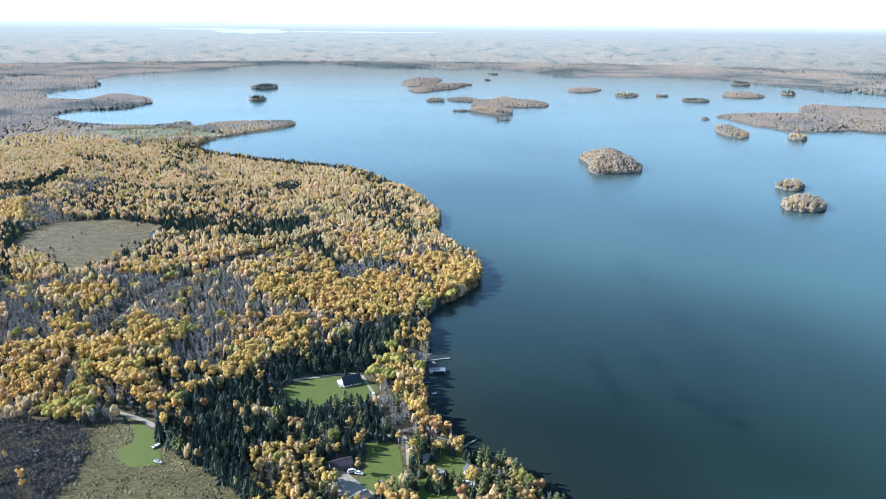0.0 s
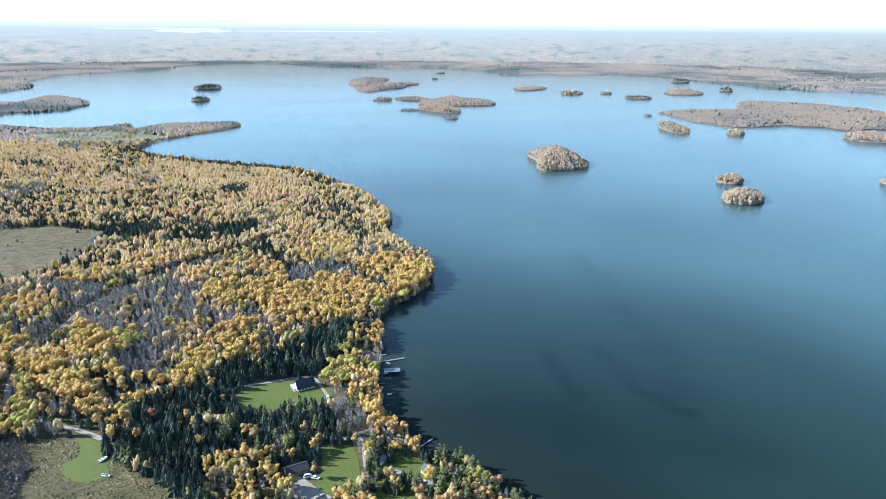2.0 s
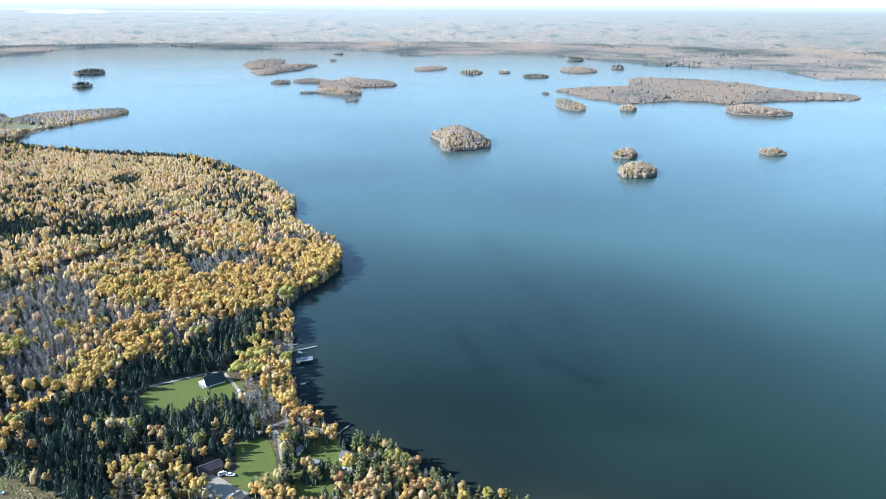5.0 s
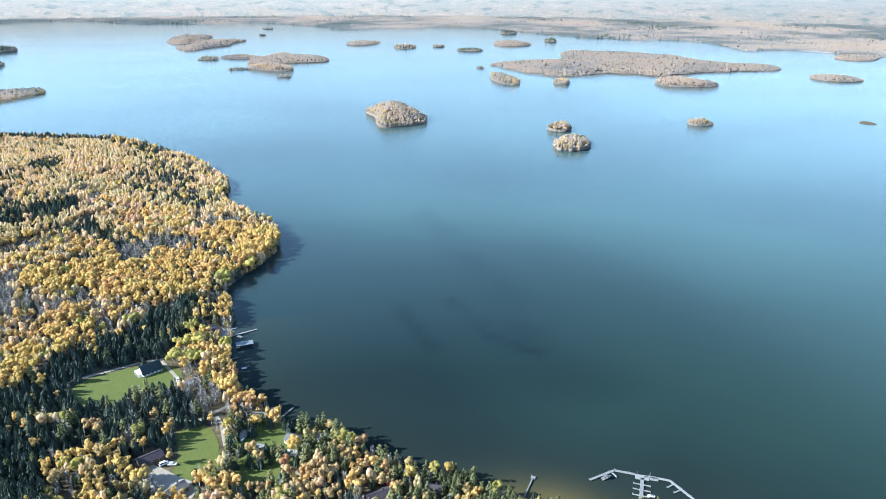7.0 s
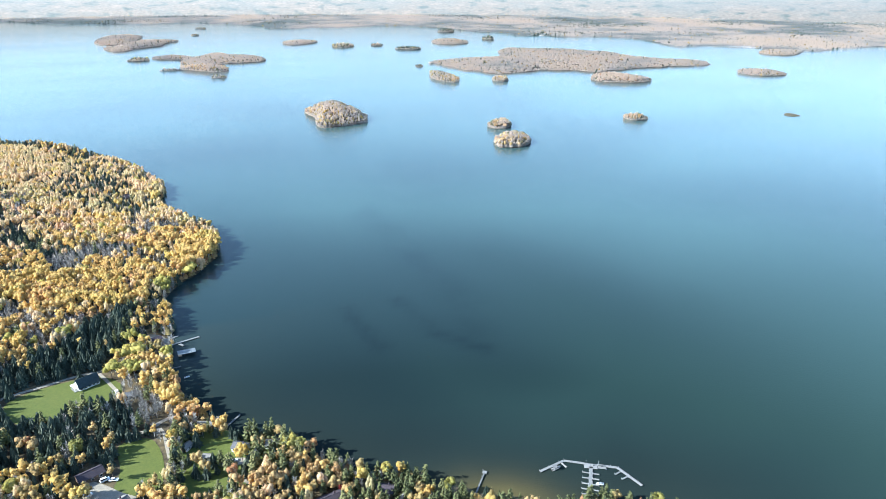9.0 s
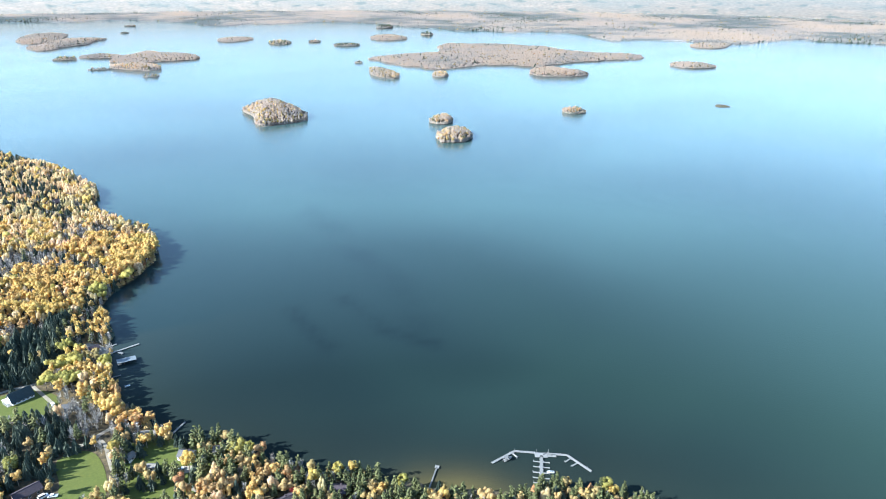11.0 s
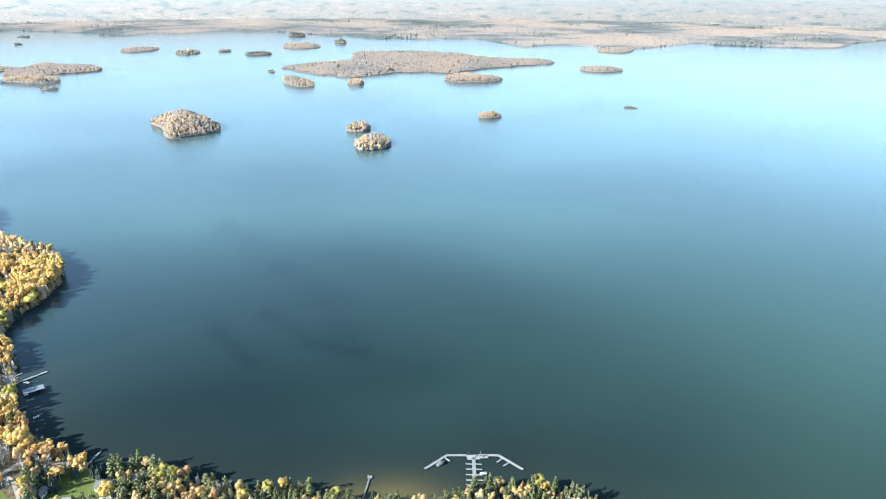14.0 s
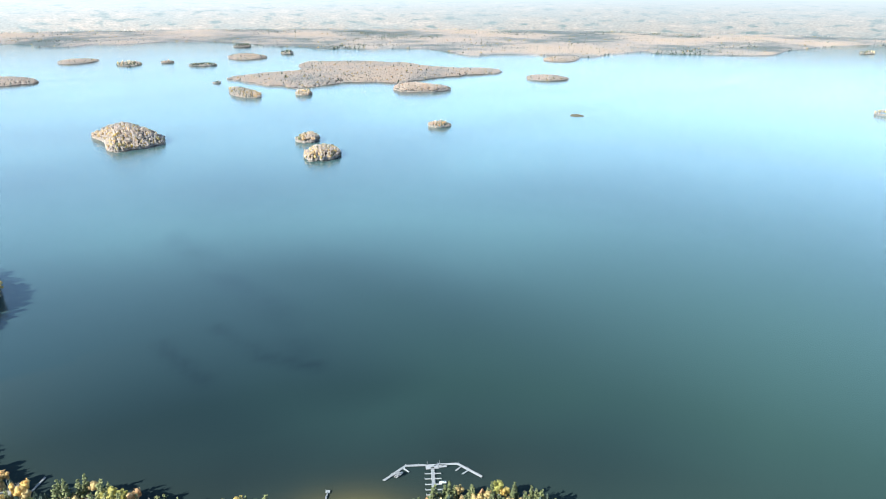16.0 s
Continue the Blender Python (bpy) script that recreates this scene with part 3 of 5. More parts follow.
def pine(rng, detail):
    """A tall pine: whorls of long flat boughs that shorten towards an uneven top."""
    h = 14.0
    whorls, boughs, ncard, size = {0: (9, 5, 300, 0.34), 1: (6, 4, 60, 0.5), 2: (4, 3, 12, 0.8), 3: (2, 3, 4, 1.1)}[detail]
    cs, rs, crown = [], [], []
    v0, f0 = ICO[0]
    for k in range(whorls):
        s = (k + 0.5) / whorls
        w = 3.3 * (1.08 - s) ** 0.75 * rng.uniform(0.75, 1.15)
        for b in range(boughs):
            a, q = b * 6.28 / boughs + k * 0.9 + rng.uniform(-0.4, 0.4), w * rng.uniform(0.7, 1.2)
            v = v0 * (1 + rng.uniform(-0.25, 0.25, (len(v0), 1))) * np.array([q * 0.58, q * 0.34 + 0.25, 0.55 + 0.12 * q + (0.5 if whorls < 5 else 0)])
            c, t = math.cos(a), math.sin(a)
            z = h * (0.2 + 0.76 * s) + rng.uniform(-0.4, 0.4)
            v = np.stack([v[:, 0] * c - v[:, 1] * t + c * q * 0.5, v[:, 0] * t + v[:, 1] * c + t * q * 0.5, v[:, 2] + z - 0.12 * v[:, 0]], 1)
            crown.append((v, f0))
            cs.append(np.array([c * q * 0.6, t * q * 0.6, z]))
            rs.append(np.array([q * 0.45 + 0.2, q * 0.45 + 0.2, 0.6]))
    crown += cards(rng, cs, rs, ncard, size)
    return merge(crown), trunk(h * 0.95, 0.26, 0.06, 5 if detail == 0 else 3)


def thicket(rng, detail):
    """A low mound of leafless stems: a ragged core bristling with thin upright twigs."""
    core = [lobe(rng, np.array([rng.uniform(-1, 1) * 1.6, rng.uniform(-1, 1) * 1.6, 3.2]), np.array([2.6, 2.6, 3.6]), 1, 0.35) for _ in range(2)]
    n = 44
    a, q = rng.uniform(0, 6.28, n), np.sqrt(rng.uniform(0, 1, n)) * 4.0
    p = np.stack([np.cos(a) * q, np.sin(a) * q, rng.uniform(1.5, 5.0, n)], 1)
    d = np.stack([np.cos(a) * 0.5, np.sin(a) * 0.5, rng.uniform(0.6, 1.6, n)], 1)
    side = np.cross(d, rng.normal(size=(n, 3)))
    side /= np.linalg.norm(side, axis=1, keepdims=True)
    v = np.stack([p - side * 0.32, p + side * 0.32, p + d * rng.uniform(1.6, 3.6, (n, 1))], 1).reshape(-1, 3)
    return merge(core + [(v, np.arange(3 * n).reshape(-1, 3))]), trunk(3.0, 0.2, 0.1, 3)


def leafless(rng, detail):
    """A pale stem with many upright twigs, thin blades."""
    h = 11.5
    n = {0: 190, 1: 76, 2: 24, 3: 8}[detail]
    w = {0: 0.10, 1: 0.18, 2: 0.38, 3: 1.0}[detail]
    a, s = rng.uniform(0, 6.28, n), rng.uniform(0.12, 0.9, n)
    d = np.stack([np.cos(a), np.sin(a), rng.uniform(0.7, 2.4, n)], 1)
    d /= np.linalg.norm(d, axis=1, keepdims=True)
    ln = (rng.uniform(2.0, 4.2, n) * (1.15 - 0.5 * s))[:, None]
    p = np.stack([np.cos(a) * 0.25, np.sin(a) * 0.25, h * s * 0.88], 1)
    side = np.cross(d, rng.normal(size=(n, 3)))
    side /= np.linalg.norm(side, axis=1, keepdims=True)
    v = np.stack([p - side * w, p + side * w * 0.8 + d * ln * 0.35, p + d * ln + rng.normal(0, 0.3, (n, 3))], 1).reshape(-1, 3)
    return (v, np.arange(3 * n).reshape(-1, 3)), trunk(h * 0.95, 0.13, 0.03, 4 if detail == 0 else 3)


KINDS = {"straw_birch": (birch_clump, "hazed_straw_leaf", BARK), "aspen": (broadleaf, "aspen_leaf", BARK), "oak": (lambda r, d: broadleaf(r, d, 1.05), "oak_leaf", DARK_BARK), "spruce": (conifer, "spruce_needle", DARK_BARK),
         "pine": (pine, "pine_needle", DARK_BARK), "bare_tree": (leafless, "twig", BARK), "birch": (lambda r, d: broadleaf(r, d, 1.12), "hazed_canopy", DARK_BARK), "alder_bush": (leafless, "alder_twig", DARK_BARK), "alder": (thicket, "alder_twig", DARK_BARK), "willow": (lambda r, d: broadleaf(r, d, 1.35), "willow_leaf", DARK_BARK), "tussock": (broadleaf, "straw", DARK_BARK), "maple": (broadleaf, "maple_leaf", DARK_BARK)}


def wood_stuff(name, kind, x, y, z, height, tone, detail, seed, label, flat=1.0):
    """Many trees of one kind as one mesh. height: in parts of the shape's own; tone: the colour of each tree."""
    if not len(x):
        return None
    rng = np.random.default_rng(seed)
    shape, leaf, bark = KINDS[kind]
    made = [shape(rng, detail) for _ in range(6)]
    with_trunk = detail < 2
    cos, fcs, mats, tones, n = [], [], [], [], 0
    pick = rng.integers(len(made), size=len(x))
    for k, ((cv, cf), (tv, tf)) in enumerate(made):
        i = np.nonzero(pick == k)[0]
        if not len(i):
            continue
        v = np.concatenate([cv, tv]) if with_trunk else cv
        f = np.concatenate([cf, tf + len(cv)]) if with_trunk else cf
        a = rng.uniform(0, 6.28, len(i))
        c, s = np.cos(a)[:, None], np.sin(a)[:, None]
        wide = height[i] * rng.uniform(0.85, 1.2, len(i))
        px = (v[:, 0] * c - v[:, 1] * s) * wide[:, None] + x[i][:, None]
        py = (v[:, 0] * s + v[:, 1] * c) * wide[:, None] + y[i][:, None]
        pz = v[:, 2] * height[i][:, None] * flat + z[i][:, None] - 0.15
        cos.append(np.stack([px, py, pz], -1).reshape(-1, 3))
        fcs.append((f[None] + (np.arange(len(i)) * len(v))[:, None, None]).reshape(-1, 3) + n)
        mats.append(np.tile(np.arange(len(f)) >= len(cf), len(i)))
        tones.append(np.repeat(tone[i], len(v)))
        n += len(v) * len(i)
    me = bpy.data.meshes.new(name)
    fill_mesh(me, np.concatenate(cos), np.concatenate(fcs))
    me.materials.append(LEAF[leaf]["tone"])
    me.materials.append(bark)
    me.polygons.foreach_set("material_index", np.concatenate(mats).astype(np.int32))
    me.polygons.foreach_set("use_smooth", np.full(len(me.polygons), kind != "spruce"))
    t = me.attributes.new("tone", "FLOAT", "POINT")
    t.data.foreach_set("value", np.concatenate(tones).astype(np.float32))
    return tagged(new(name, me), label, "trees", kind="stuff")


def tree_thing(kind, seed, label):
    rng = np.random.default_rng(seed)
    shape, leaf, bark = KINDS[kind]
    (cv, cf), (tv, tf) = shape(rng, 0)
    name = {"aspen": "aspen_tree", "oak": "oak_tree", "spruce": "spruce_tree", "pine": "pine_tree", "bare_tree": "leafless_tree", "straw_birch": "birch_tree", "willow": "willow_tree", "maple": "maple_tree"}[kind]
    top = thing(name, Matrix(), label, "tree", kind.replace("_", " ") + "s of the near shore")
    for nm, v, f, mt in (("crown", cv, cf, LEAF[leaf]["object"]), ("trunk", tv, tf, bark)):
        me = bpy.data.meshes.new(nm)
        fill_mesh(me, v, f)
        me.polygons.foreach_set("use_smooth", np.full(len(f), kind != "spruce"))
        me.materials.append(mt)
        new(nm, me).parent = top
    return top


# ---- plan of clearings and stands, in metres ----
LAWN_HOUSE = [(-102, 404), (-84, 417), (-54, 420), (-40, 402), (-48, 388), (-64, 389), (-77, 380), (-91, 380)]
LAWN_LOW = [(-41, 342), (-26, 343), (-20, 322), (-23, 300), (-42, 302), (-40, 320)]
LAWN_LEFT = [(-179, 331), (-174, 339), (-176, 348), (-182, 358), (-176, 358), (-166, 351), (-160, 338), (-152, 326), (-152, 319), (-167, 317)]
LAWN_COTTAGE = [(-8, 322), (8, 330), (16, 318), (8, 312)]
LAWN_BACK = [(-12, 297), (6, 295), (7, 284), (-9, 286)]
FIELD = [(-206, 356), (-188, 360), (-172, 352), (-157, 337), (-130, 319), (-104, 298), (-91, 283), (-96, 255), (-190, 258), (-200, 285), (-191, 300), (-196, 326)]
BOG = [(-455, 690), (-470, 760), (-452, 796), (-395, 806), (-317, 778), (-312, 721), (-324, 646), (-345, 600), (-380, 640), (-410, 664)]
FAR_MEADOW = [(-760, 1520), (-613, 1572), (-455, 1480), (-520, 1408), (-680, 1420)]
DRIVE_LOW = [(-54, 316), (-48, 313), (-39, 303), (-31, 295), (-33, 285), (-43, 285), (-53, 301)]
YARD_LANDING = [(-33, 460), (-25, 467), (-16, 461), (-12, 450), (-15, 444), (-24, 450)]
PAD_BACK = [(15, 292), (20, 293), (28, 289), (26, 285), (18, 287)]
PAD_COTTAGE = [(6, 306), (9, 311), (20, 308), (19, 304)]
BRUSH = [(-285, 372), (-262, 364), (-240, 361), (-216, 359), (-201, 350), (-194, 327), (-189, 300), (-196, 280), (-240, 270)]
COTTAGE_PINES = [(-30, 345), (-8, 352), (20, 334), (46, 304), (52, 270), (2, 262), (-26, 285)]
STANDS = []


def stand(mix, pts):
    STANDS.append((mix, np.array(pts, float)))


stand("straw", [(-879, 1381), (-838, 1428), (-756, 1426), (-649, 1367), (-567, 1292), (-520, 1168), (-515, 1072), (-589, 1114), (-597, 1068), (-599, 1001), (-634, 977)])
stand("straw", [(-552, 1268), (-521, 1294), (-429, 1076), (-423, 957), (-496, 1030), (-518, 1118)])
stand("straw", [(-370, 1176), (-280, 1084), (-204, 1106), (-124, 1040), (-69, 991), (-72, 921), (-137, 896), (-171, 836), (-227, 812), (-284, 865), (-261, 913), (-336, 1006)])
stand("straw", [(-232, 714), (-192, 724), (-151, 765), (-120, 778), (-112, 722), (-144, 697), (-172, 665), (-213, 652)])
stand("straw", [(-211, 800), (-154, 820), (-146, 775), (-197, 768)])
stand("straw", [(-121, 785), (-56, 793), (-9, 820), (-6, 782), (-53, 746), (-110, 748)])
stand("half", [(-529, 924), (-475, 984), (-359, 953), (-292, 970), (-226, 892), (-219, 782), (-277, 738), (-369, 748), (-440, 764)])
stand("half", [(-562, 1372), (-477, 1336), (-396, 1196), (-404, 1134), (-482, 1181)])
stand("half", [(-661, 1238), (-507, 1158), (-419, 1123), (-408, 1068), (-472, 1074), (-604, 1143)])
stand("spruce", [(-602, 925), (-565, 940), (-560, 1035), (-589, 1082), (-595, 994), (-625, 962)])
stand("bare", [(-529, 938), (-544, 1016), (-489, 1014), (-469, 955), (-489, 913)])
stand("spruce", [(-416, 760), (-368, 746), (-301, 737), (-277, 738), (-256, 761), (-275, 800), (-320, 788), (-386, 786), (-427, 789)])
stand("bare", [(-541, 879), (-487, 869), (-435, 774), (-442, 743), (-477, 763)])
stand("gold", [(-566, 866), (-539, 873), (-491, 787), (-518, 786)])
stand("spruce", [(-509, 771), (-439, 750), (-436, 711), (-442, 679), (-422, 628)])
stand("half", [(-313, 676), (-313, 720), (-284, 742), (-226, 758), (-215, 719), (-239, 697), (-275, 668), (-293, 641)])
stand("half", [(-134, 854), (-108, 897), (-51, 905), (-32, 835), (-53, 808), (-97, 801), (-121, 805)])
stand("half", [(-116, 970), (-68, 980), (-37, 900), (-93, 897)])
stand("spruce", [(-240, 980), (-213, 996), (-198, 946), (-227, 931)])
stand("half", [(-314, 976), (-256, 957), (-246, 891), (-286, 883)])
stand("spruce", [(-248, 766), (-200, 783), (-158, 799), (-149, 765), (-186, 724), (-235, 722)])
stand("spruce", [(-153, 692), (-133, 721), (-122, 686), (-143, 668)])
stand("spruce", [(-130, 682), (-114, 682), (-106, 620), (-116, 619)])
stand("half", [(-64, 808), (-15, 780), (-15, 743), (-59, 750)])
stand("yellow", [(-115, 739), (-78, 749), (-38, 742), (-36, 670), (-81, 661), (-112, 682)])
stand("yellow", [(-185, 627), (-159, 659), (-128, 672), (-120, 629), (-157, 582), (-174, 589)])
stand("bare", [(-105, 626), (-80, 656), (-37, 652), (-26, 600), (-68, 593), (-94, 595)])
stand("bare", [(-37, 716), (-14, 709), (-8, 663), (-27, 663)])
stand("bare", [(-26, 632), (-4, 626), (-1, 579), (-21, 579)])
stand("bare", [(-397, 587), (-340, 594), (-307, 611), (-257, 618), (-212, 646), (-172, 582), (-143, 506), (-135, 429), (-180, 424), (-199, 464), (-249, 513), (-256, 462), (-314, 450)])
stand("bare", [(-184, 554), (-127, 558), (-86, 544), (-109, 512), (-149, 495)])
stand("tan", [(-170, 506), (-149, 511), (-134, 485), (-132, 454), (-144, 446), (-158, 465)])
stand("yellow", [(-314, 623), (-302, 649), (-265, 635), (-258, 594), (-297, 605)])
stand("yellow", [(-421, 640), (-384, 628), (-366, 591), (-384, 584)])
stand("yellow", [(-269, 650), (-212, 687), (-193, 658), (-234, 613), (-257, 618)])
stand("yellow", [(-348, 560), (-296, 587), (-267, 527), (-287, 517), (-316, 530)])
stand("gold", [(-307, 502), (-286, 505), (-267, 470), (-283, 468)])
stand("gold", [(-316, 453), (-290, 450), (-270, 445), (-240, 388), (-252, 381), (-272, 381)])
stand("gold", [(-285, 462), (-271, 464), (-260, 442), (-272, 440)])
stand("tan", [(-272, 381), (-255, 381), (-239, 352), (-255, 352)])
stand("gold", [(-254, 451), (-232, 459), (-215, 427), (-231, 419)])
stand("willow", [(-213, 465), (-195, 494), (-188, 462), (-196, 447)])
stand("gold", [(-246, 504), (-234, 513), (-219, 483), (-202, 471), (-191, 440), (-219, 443), (-235, 473)])
stand("gold", [(-227, 414), (-216, 427), (-196, 418), (-183, 388), (-191, 379), (-204, 382)])
stand("willow", [(-245, 363), (-236, 377), (-224, 389), (-211, 379), (-215, 358), (-232, 348)])
stand("willow", [(-250, 427), (-243, 435), (-219, 389), (-229, 389)])
stand("gold", [(-170, 418), (-151, 422), (-138, 390), (-159, 387)])
stand("gold", [(-148, 421), (-132, 425), (-126, 404), (-140, 401)])
stand("gold", [(-166, 588), (-95, 604), (-92, 570), (-104, 536), (-143, 542)])
stand("gold", [(-124, 653), (-101, 630), (-94, 567), (-107, 572)])
stand("gold", [(-94, 584), (-70, 611), (-33, 606), (-17, 586), (-21, 521), (-54, 509), (-101, 517), (-104, 536)])
stand("gold", [(-37, 645), (-7, 667), (21, 659), (37, 634), (35, 602), (19, 570), (-6, 556), (-10, 601), (-28, 616)])
stand("yellow", [(-16, 820), (0, 790), (-7, 726), (-15, 747)])
stand("gold", [(-139, 493), (-118, 512), (-102, 486), (-99, 462), (-124, 463)])
stand("gold", [(-146, 427), (-145, 448), (-125, 467), (-101, 476), (-98, 455), (-117, 433), (-135, 419)])
stand("bare", [(-100, 466), (-78, 486), (-76, 470), (-95, 455)])
stand("spruce", [(-128, 411), (-117, 432), (-96, 455), (-76, 469), (-59, 506), (-37, 514), (-18, 507), (-28, 486), (-38, 465), (-40, 443), (-54, 424), (-64, 416), (-82, 411), (-103, 406)])
stand("willow", [(-48, 405), (-45, 431), (-37, 458), (-32, 471), (-26, 456), (-29, 423), (-31, 404)])
stand("mixed", [(-126, 383), (-93, 393), (-69, 376), (-48, 374), (-30, 362), (-28, 338), (-49, 327), (-69, 335), (-93, 333), (-116, 346)])
stand("spruce", [(-170, 388), (-126, 407), (-103, 404), (-98, 384), (-124, 375), (-153, 370)])
stand("spruce", [(-151, 363), (-124, 375), (-94, 335), (-100, 324), (-93, 286), (-107, 294), (-137, 323)])
stand("thin", [(-102, 324), (-87, 334), (-59, 330), (-52, 309), (-54, 285), (-85, 285), (-97, 299)])
stand("bare", [(-45, 388), (-28, 390), (-19, 358), (-29, 349), (-41, 356)])
stand("tan", [(-33, 403), (-15, 400), (-12, 382), (-28, 377)])
stand("gold", [(-22, 377), (-10, 382), (-9, 361), (-20, 358)])
stand("gold", [(-8, 358), (4, 357), (14, 341), (12, 331), (0, 337), (-6, 345)])
stand("spruce", [(-163, 348), (-163, 366), (-141, 349), (-119, 332), (-97, 307), (-91, 285), (-99, 289), (-110, 300), (-132, 317), (-152, 329)])
stand("bare", [(-43, 398), (-33, 403), (-23, 385), (-15, 355), (-23, 347), (-34, 356), (-41, 376)])
stand("gold", [(-30, 292), (-13, 290), (-10, 272), (-31, 276)])
stand("thin", [(9, 281), (25, 278), (40, 272), (42, 254), (7, 264)])
stand("yellow", [(38, 277), (49, 278), (53, 272), (45, 268), (37, 272)])
stand("tan", [(54, 268), (61, 266), (60, 258), (54, 260)])
stand("mixed", [(-92, 370), (-68, 375), (-54, 385), (-40, 377), (-37, 361), (-65, 354), (-90, 355)])
stand("bare", [(-43, 397), (-30, 395), (-16, 371), (-12, 348), (-20, 337), (-33, 351), (-41, 374)])
stand("mixed", [(-76, 393), (-61, 392), (-44, 391), (-34, 367), (-30, 347), (-50, 359), (-74, 375)])
ROADS = [("track", [(-258, 487), (-257, 513), (-253, 556), (-233, 594), (-202, 649), (-180, 671), (-155, 706), (-129, 748)], 2.6), ("track", [(-168, 862), (-150, 900), (-138, 925)], 5.0),
         ("drive", [(-135, 390), (-122, 398), (-105, 412), (-85, 419), (-66, 425), (-50, 428), (-44, 444), (-28, 458), (-12, 456)], 2.4), ("path", [(-54, 424), (-48, 410), (-43, 398)], 2.2),
         ("drive", [(-208, 375), (-191, 369), (-178, 363), (-167, 356)], 3.2), ("drive", [(-36, 350), (-27, 351), (-20, 357), (-9, 363)], 2.6), 
         ("path", [(-21, 351), (-19, 345), (-18, 331), (-17, 322)], 1.7), ("lane", [(-240, 396), (-245, 408), (-253, 428), (-258, 444)], 4.0)]
CLEAR = [np.array(p, float) for p in (LAWN_HOUSE, LAWN_LOW, LAWN_LEFT, LAWN_COTTAGE, LAWN_BACK, FIELD, BOG, FAR_MEADOW, DRIVE_LOW, PAD_COTTAGE, YARD_LANDING, PAD_BACK)]
# ground kept free round buildings and to open the camera's view: x, y, radius
LAWN_YARD = [(-13, 334), (-4, 345), (20, 331), (40, 307), (38, 290), (12, 279), (-10, 283), (-14, 310)]
YARDS = [(-60, 412, 9), (-37, 390, 5), (17, 316, 7), (2, 343, 6), (33, 313, 6), (1, 314, 5), (-53, 318, 10), (-40, 293, 7), (51, 260, 7), (-6, 448, 4), (-8, 432, 4), (-19, 452, 7), (-45.5, 805, 7), (-20, 600, 5), (77, 258, 5), (18, 335, 6.5), (13, 306, 5), (59, 265, 3)]


def in_any(polys, x, y):
    r = np.zeros(x.shape, bool)
    for p in polys:
        r |= inside(np.array(p, float), x, y)
    return r


def is_clear(x, y):
    r = np.zeros(x.shape, bool)
    for n, p in enumerate(CLEAR):
        r |= inside(p, x, y)
        if n < 5:
            r |= edge_distance(p, x, y) < 2.2
    for _, line, w in ROADS:
        r |= edge_distance(np.array(line, float), x, y, closed=False) < w * 0.5 + (5.0 if len(line) > 7 and w == 2.6 else 1.6)
    for a, b, q in YARDS:
        r |= np.hypot(x - a, y - b) < q
    return r


NAMES = ["aspen", "oak", "spruce", "pine", "bare_tree", "birch", "straw_birch", "willow"]
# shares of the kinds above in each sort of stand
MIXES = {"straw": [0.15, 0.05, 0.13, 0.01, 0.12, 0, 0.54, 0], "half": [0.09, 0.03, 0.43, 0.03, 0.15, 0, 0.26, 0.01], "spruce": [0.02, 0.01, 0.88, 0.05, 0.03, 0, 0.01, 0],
         "mixed": [0.02, 0.03, 0.80, 0.07, 0.06, 0, 0.01, 0.01], "bare": [0.03, 0.03, 0.06, 0.01, 0.81, 0, 0.05, 0.01], "gold": [0.75, 0.05, 0.06, 0.01, 0.09, 0, 0.03, 0.01],
         "yellow": [0.41, 0.06, 0.09, 0.01, 0.17, 0, 0.24, 0.02], "willow": [0.20, 0.02, 0.03, 0.02, 0.03, 0, 0.05, 0.65], "thin": [0.42, 0.18, 0.18, 0.06, 0.12, 0, 0.03, 0.01], "tan": [0.12, 0.42, 0.04, 0.01, 0.16, 0, 0.25, 0]}


